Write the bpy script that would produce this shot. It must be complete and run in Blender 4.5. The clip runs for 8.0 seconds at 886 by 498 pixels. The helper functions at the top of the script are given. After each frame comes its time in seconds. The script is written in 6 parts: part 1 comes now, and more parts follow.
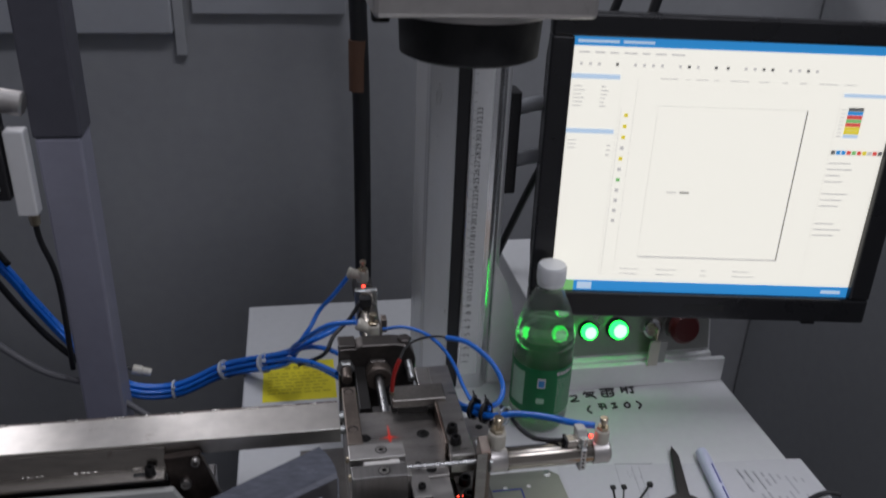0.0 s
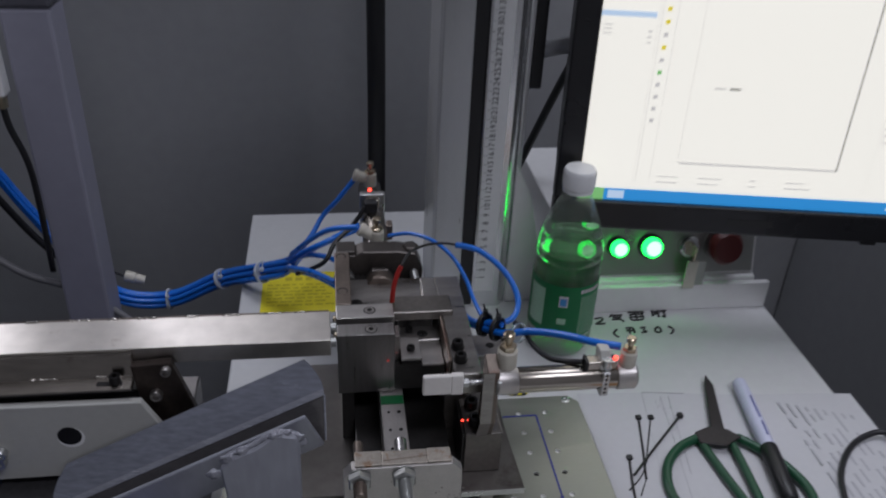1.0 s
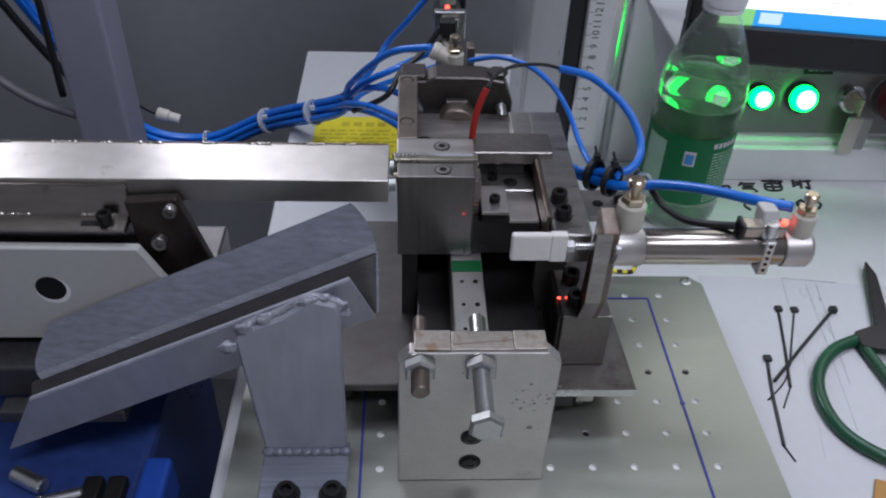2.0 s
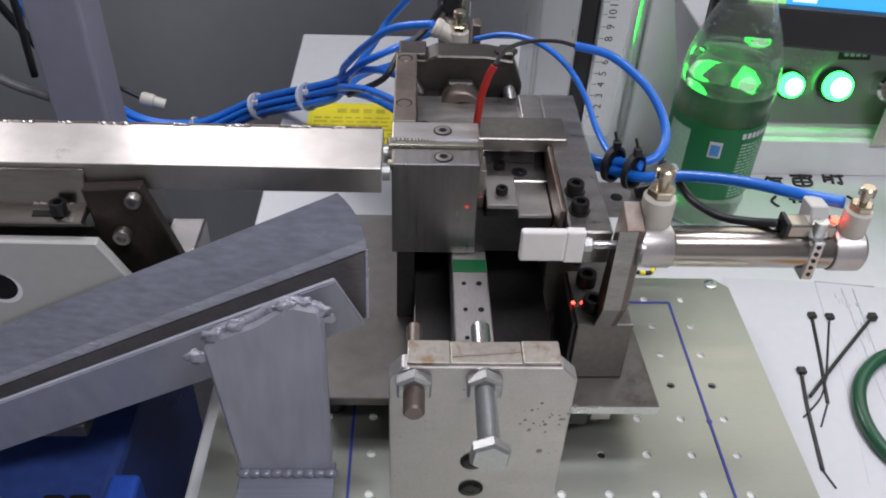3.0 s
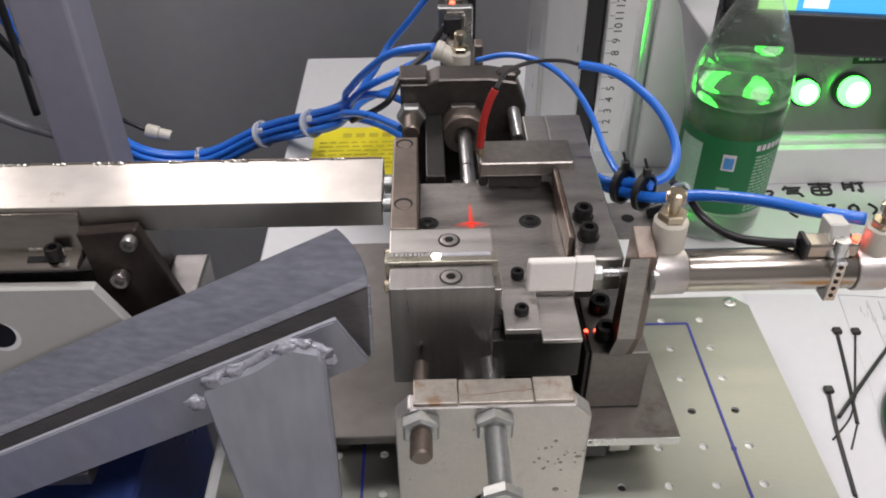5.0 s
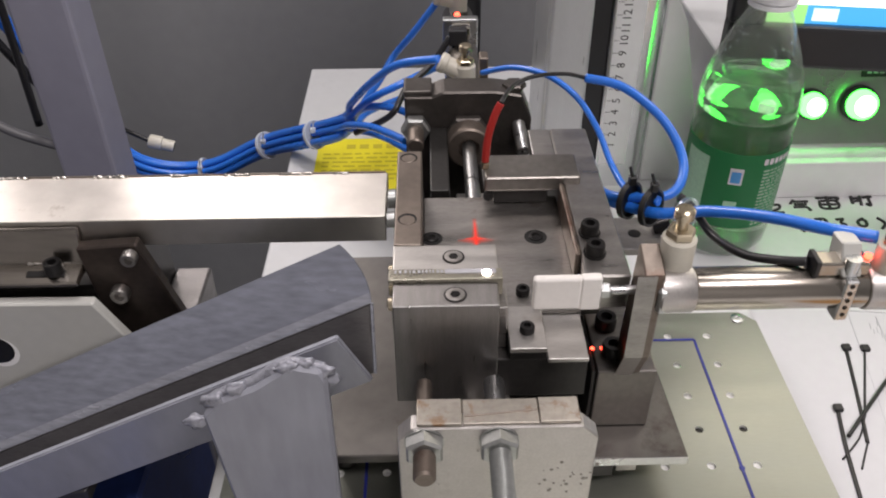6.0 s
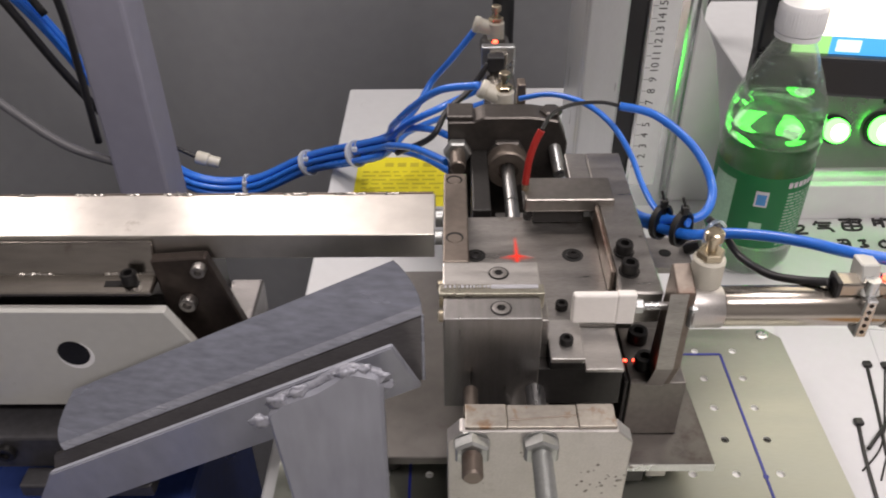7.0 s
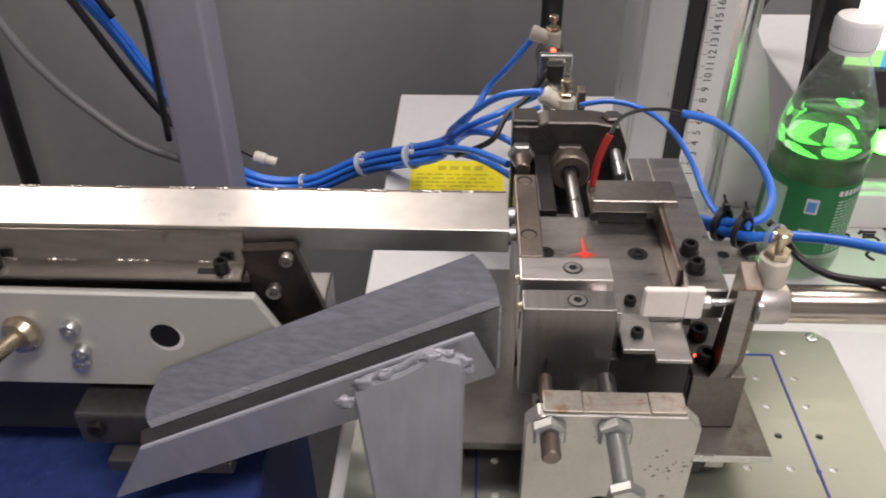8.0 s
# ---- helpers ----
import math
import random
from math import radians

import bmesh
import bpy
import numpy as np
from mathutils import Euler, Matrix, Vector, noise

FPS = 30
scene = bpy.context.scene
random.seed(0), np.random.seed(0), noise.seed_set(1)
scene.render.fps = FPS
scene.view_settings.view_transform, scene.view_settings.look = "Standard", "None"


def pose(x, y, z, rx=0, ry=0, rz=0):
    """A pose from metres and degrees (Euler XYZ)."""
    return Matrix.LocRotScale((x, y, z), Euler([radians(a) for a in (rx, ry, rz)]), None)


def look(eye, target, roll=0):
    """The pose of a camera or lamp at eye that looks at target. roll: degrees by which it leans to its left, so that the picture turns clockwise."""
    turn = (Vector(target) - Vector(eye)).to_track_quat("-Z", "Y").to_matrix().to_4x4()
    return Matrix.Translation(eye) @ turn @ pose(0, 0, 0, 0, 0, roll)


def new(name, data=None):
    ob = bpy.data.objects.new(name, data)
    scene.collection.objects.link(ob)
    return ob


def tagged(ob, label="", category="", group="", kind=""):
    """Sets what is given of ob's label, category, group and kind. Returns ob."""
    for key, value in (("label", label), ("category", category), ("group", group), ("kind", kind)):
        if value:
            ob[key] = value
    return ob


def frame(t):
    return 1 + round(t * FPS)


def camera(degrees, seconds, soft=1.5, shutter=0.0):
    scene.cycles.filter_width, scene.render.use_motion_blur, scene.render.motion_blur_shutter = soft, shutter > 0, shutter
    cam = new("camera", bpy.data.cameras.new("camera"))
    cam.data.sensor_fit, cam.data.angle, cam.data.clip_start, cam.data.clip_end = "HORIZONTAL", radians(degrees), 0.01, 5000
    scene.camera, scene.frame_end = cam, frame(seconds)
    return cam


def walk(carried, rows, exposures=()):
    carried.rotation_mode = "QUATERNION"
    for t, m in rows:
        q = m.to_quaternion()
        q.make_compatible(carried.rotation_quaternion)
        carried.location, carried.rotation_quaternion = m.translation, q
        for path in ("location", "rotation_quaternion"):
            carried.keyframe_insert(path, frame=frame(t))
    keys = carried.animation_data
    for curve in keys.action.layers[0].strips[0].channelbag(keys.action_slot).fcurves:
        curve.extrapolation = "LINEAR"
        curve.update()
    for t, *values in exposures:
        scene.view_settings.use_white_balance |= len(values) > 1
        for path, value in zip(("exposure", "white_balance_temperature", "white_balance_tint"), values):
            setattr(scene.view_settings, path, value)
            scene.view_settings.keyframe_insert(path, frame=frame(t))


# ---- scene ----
from mathutils import noise

cam = camera(56.8, 8.0, soft=1.9, shutter=0.5)
PATH = [
    (0, (-0.224, -0.629, 0.588), (0.121, 1.138, -0.282), 2.4),
    (0.5, (-0.213, -0.619, 0.557), (0.121, 1.116, -0.381), 3.4),
    (1, (-0.19, -0.562, 0.52), (0.071, 1.138, -0.502), 2.8),
    (1.5, (-0.167, -0.478, 0.447), (-0.006, 1.168, -0.678), 2.9),
    (2, (-0.185, -0.441, 0.399), (-0.096, 1.114, -0.855), 2.3),
    (2.2, (-0.182, -0.43, 0.386), (-0.102, 1.125, -0.869), 2.8),
    (3.3, (-0.179, -0.393, 0.365), (-0.106, 1.155, -0.9), 2.3),
    (3.5, (-0.178, -0.392, 0.366), (-0.12, 1.167, -0.885), 1.6),
    (4, (-0.178, -0.39, 0.367), (-0.119, 1.17, -0.882), 1.0),
    (4.5, (-0.175, -0.387, 0.364), (-0.128, 1.169, -0.892), 0.5),
    (4.7, (-0.174, -0.384, 0.365), (-0.133, 1.177, -0.884), -0.0),
    (5.8, (-0.171, -0.379, 0.362), (-0.148, 1.198, -0.867), -1.0),
    (6, (-0.173, -0.375, 0.364), (-0.149, 1.206, -0.859), -0.5),
    (6.5, (-0.175, -0.379, 0.37), (-0.165, 1.223, -0.827), -0.6),
    (7, (-0.186, -0.398, 0.384), (-0.21, 1.204, -0.814), -0.8),
    (7.5, (-0.194, -0.407, 0.388), (-0.255, 1.205, -0.794), -1.6),
    (8, (-0.216, -0.422, 0.393), (-0.285, 1.19, -0.789), -0.5),
]
EXPOSURE = [(0, -0.58, 6150, 17), (1, -0.58, 6050, 18), (1.5, -0.36, 5850, 18), (2.0, 0.04, 5850, 18), (2.2, 0.18, 5900, 18), (3.3, 0.60, 6450, 18), (4.5, 0.66, 6750, 18), (6.5, 0.65, 7050, 19), (8, 0.77, 7250, 20)]
walk(cam, [(t, look(eye, target, roll)) for t, eye, target, roll in PATH], EXPOSURE)

# ---- world, lights ----
world = bpy.data.worlds.new("world")
scene.world = world
world.use_nodes = True
wbg = world.node_tree.nodes["Background"]
wbg.inputs[0].default_value = (0.75, 0.82, 1.0, 1)
wbg.inputs[1].default_value = 0.05


def area_lamp(name, eye, target, sx, sy, watts, colour):
    d = bpy.data.lights.new(name, "AREA")
    d.shape, d.size, d.size_y, d.energy, d.color = "RECTANGLE", sx, sy, watts, colour
    ob = new(name, d)
    ob.matrix_world = look(eye, target)
    return ob


# Unseen source behind, placed from the glare on the feeder track.
area_lamp("rear_area_light", (-1.34, 2.30, 1.82), (-0.4, 0.0, 0.1), 1.95, 0.70, 40, (1.0, 0.99, 0.97))
# Unseen overhead lamp, assumed; the next one is added as front fill.
area_lamp("overhead_area_light", (0.1, 0.45, 2.45), (0.0, 0.1, 0.0), 1.4, 0.7, 25, (0.95, 0.98, 1.0))
area_lamp("overhead_area_light", (0.5, -1.3, 2.45), (0.1, 0.2, 0.0), 1.3, 0.4, 26, (0.97, 0.98, 1.0))

# ---- materials ----


def mat(name, colour, rough=0.5, metal=0.0, grain=0.12, scale=60.0, bump=0.15, stretch=(1, 1, 1), spots=0.0, spot_colour=(0.1, 0.06, 0.03), coat=0.0, spot_scale=14.0):
    """Base colour with broad stains and fine grain, roughness varied, a fine bump."""
    m = bpy.data.materials.new(name)
    m.use_nodes = True
    nt = m.node_tree
    n, l = nt.nodes, nt.links
    b = n["Principled BSDF"]
    b.inputs["Metallic"].default_value = metal
    b.inputs["Coat Weight"].default_value = coat
    tc = n.new("ShaderNodeTexCoord")
    mp = n.new("ShaderNodeMapping")
    mp.inputs["Scale"].default_value = stretch
    l.new(tc.outputs["Object"], mp.inputs[0])
    fine = n.new("ShaderNodeTexNoise")
    fine.inputs["Scale"].default_value, fine.inputs["Detail"].default_value = scale * 8, 4
    broad = n.new("ShaderNodeTexNoise")
    broad.inputs["Scale"].default_value, broad.inputs["Detail"].default_value = scale * 0.6, 5
    for q in (fine, broad):
        l.new(mp.outputs[0], q.inputs["Vector"])
    add = n.new("ShaderNodeMath")
    add.operation = "ADD"
    l.new(fine.outputs["Fac"], add.inputs[0])
    l.new(broad.outputs["Fac"], add.inputs[1])
    rng = n.new("ShaderNodeMapRange")
    rng.inputs["From Min"].default_value, rng.inputs["From Max"].default_value = 0.6, 1.4
    rng.inputs["To Min"].default_value, rng.inputs["To Max"].default_value = 1 - grain, 1 + grain
    l.new(add.outputs[0], rng.inputs["Value"])
    mul = n.new("ShaderNodeVectorMath")
    mul.operation = "SCALE"
    mul.inputs[0].default_value = colour
    l.new(rng.outputs[0], mul.inputs["Scale"])
    last = mul.outputs[0]
    if spots > 0:
        sp = n.new("ShaderNodeTexNoise")
        sp.inputs["Scale"].default_value, sp.inputs["Detail"].default_value, sp.inputs["Roughness"].default_value = spot_scale, 8, 0.7
        l.new(tc.outputs["Object"], sp.inputs["Vector"])
        ramp = n.new("ShaderNodeMapRange")
        ramp.inputs["From Min"].default_value, ramp.inputs["From Max"].default_value = 0.66 - 0.3 * spots, 0.74 - 0.2 * spots
        l.new(sp.outputs["Fac"], ramp.inputs["Value"])
        mx = n.new("ShaderNodeMix")
        mx.data_type = "RGBA"
        l.new(ramp.outputs[0], mx.inputs[0])
        l.new(last, mx.inputs[6])
        mx.inputs[7].default_value = (*spot_colour, 1)
        last = mx.outputs[2]
    l.new(last, b.inputs["Base Color"])
    rr = n.new("ShaderNodeMapRange")
    rr.inputs["From Min"].default_value, rr.inputs["From Max"].default_value = 0.3, 0.7
    rr.inputs["To Min"].default_value, rr.inputs["To Max"].default_value = max(0.02, rough * 0.8), min(1, rough * 1.2)
    l.new(broad.outputs["Fac"], rr.inputs["Value"])
    l.new(rr.outputs[0], b.inputs["Roughness"])
    if bump > 0:
        bp = n.new("ShaderNodeBump")
        bp.inputs["Strength"].default_value, bp.inputs["Distance"].default_value = bump, 0.0004
        l.new(fine.outputs["Fac"], bp.inputs["Height"])
        l.new(bp.outputs[0], b.inputs["Normal"])
    return m


def glow(name, colour, strength):
    m = bpy.data.materials.new(name)
    m.use_nodes = True
    b = m.node_tree.nodes["Principled BSDF"]
    b.inputs["Base Color"].default_value = (*[c * 0.5 for c in colour], 1)
    b.inputs["Emission Color"].default_value = (*colour, 1)
    b.inputs["Emission Strength"].default_value = strength
    return m


def soft_glow(name, colour, strength, share):
    """Light falling on a surface: glows over what lies below it."""
    m = bpy.data.materials.new(name)
    m.use_nodes = True
    n, l = m.node_tree.nodes, m.node_tree.links
    n.remove(n["Principled BSDF"])
    e, tr, mx = n.new("ShaderNodeEmission"), n.new("ShaderNodeBsdfTransparent"), n.new("ShaderNodeMixShader")
    e.inputs[0].default_value, e.inputs[1].default_value = (*colour, 1), strength
    mx.inputs[0].default_value = share
    l.new(tr.outputs[0], mx.inputs[1])
    l.new(e.outputs[0], mx.inputs[2])
    l.new(mx.outputs[0], n["Material Output"].inputs[0])
    return m


def clear(name, colour, rough=0.02, ior=1.45):
    m = bpy.data.materials.new(name)
    m.use_nodes = True
    b = m.node_tree.nodes["Principled BSDF"]
    b.inputs["Base Color"].default_value = (*colour, 1)
    b.inputs["Transmission Weight"].default_value = 1.0
    b.inputs["Roughness"].default_value = rough
    b.inputs["IOR"].default_value = ior
    return m


def thin_shell(name, colour, rough, ior, haze=0.0):
    """A thin clear wall: seen through, with gloss by Fresnel."""
    m = bpy.data.materials.new(name)
    m.use_nodes = True
    n, l = m.node_tree.nodes, m.node_tree.links
    n.remove(n["Principled BSDF"])
    tr, gl, fr, mx = n.new("ShaderNodeBsdfTransparent"), n.new("ShaderNodeBsdfGlossy"), n.new("ShaderNodeLayerWeight"), n.new("ShaderNodeMixShader")
    rng = n.new("ShaderNodeMapRange")
    rng.inputs["From Min"].default_value, rng.inputs["To Min"].default_value, rng.inputs["To Max"].default_value = 0.35, 0.05, ior - 1
    tr.inputs[0].default_value = (*colour, 1)
    gl.inputs["Roughness"].default_value = rough
    fr.inputs[0].default_value = 0.35
    l.new(fr.outputs["Facing"], rng.inputs[0])
    l.new(rng.outputs[0], mx.inputs[0])
    l.new(tr.outputs[0], mx.inputs[1])
    l.new(gl.outputs[0], mx.inputs[2])
    hz, df = n.new("ShaderNodeMixShader"), n.new("ShaderNodeBsdfTranslucent")
    hz.inputs[0].default_value = haze
    df.inputs[0].default_value = (0.9, 0.95, 0.92, 1)
    l.new(mx.outputs[0], hz.inputs[1])
    l.new(df.outputs[0], hz.inputs[2])
    l.new(hz.outputs[0], n["Material Output"].inputs[0])
    return m


def liquid(name, colour, share, haze):
    """A clear drink in a plastic bottle: part refracted, part seen straight through, slightly cloudy."""
    m = bpy.data.materials.new(name)
    m.use_nodes = True
    n, l = m.node_tree.nodes, m.node_tree.links
    n.remove(n["Principled BSDF"])
    gl, tr, df = n.new("ShaderNodeBsdfGlass"), n.new("ShaderNodeBsdfTransparent"), n.new("ShaderNodeBsdfTranslucent")
    a, b = n.new("ShaderNodeMixShader"), n.new("ShaderNodeMixShader")
    gl.inputs["Color"].default_value = (*colour, 1)
    gl.inputs["Roughness"].default_value, gl.inputs["IOR"].default_value = 0.02, 1.33
    tr.inputs[0].default_value = (*colour, 1)
    df.inputs[0].default_value = (0.92, 0.95, 0.92, 1)
    a.inputs[0].default_value, b.inputs[0].default_value = share, haze
    l.new(tr.outputs[0], a.inputs[1])
    l.new(gl.outputs[0], a.inputs[2])
    l.new(a.outputs[0], b.inputs[1])
    l.new(df.outputs[0], b.inputs[2])
    l.new(b.outputs[0], n["Material Output"].inputs[0])
    return m


def film_label(name, colour, share=0.5):
    """A thin printed film: lit from both sides."""
    m = bpy.data.materials.new(name)
    m.use_nodes = True
    n, l = m.node_tree.nodes, m.node_tree.links
    b, tl, mx = n["Principled BSDF"], n.new("ShaderNodeBsdfTranslucent"), n.new("ShaderNodeMixShader")
    b.inputs["Base Color"].default_value = (*colour, 1)
    b.inputs["Roughness"].default_value = 0.35
    tl.inputs[0].default_value = (*[min(1, c * 1.6) for c in colour], 1)
    mx.inputs[0].default_value = share
    l.new(b.outputs[0], mx.inputs[1])
    l.new(tl.outputs[0], mx.inputs[2])
    l.new(mx.outputs[0], n["Material Output"].inputs[0])
    return m



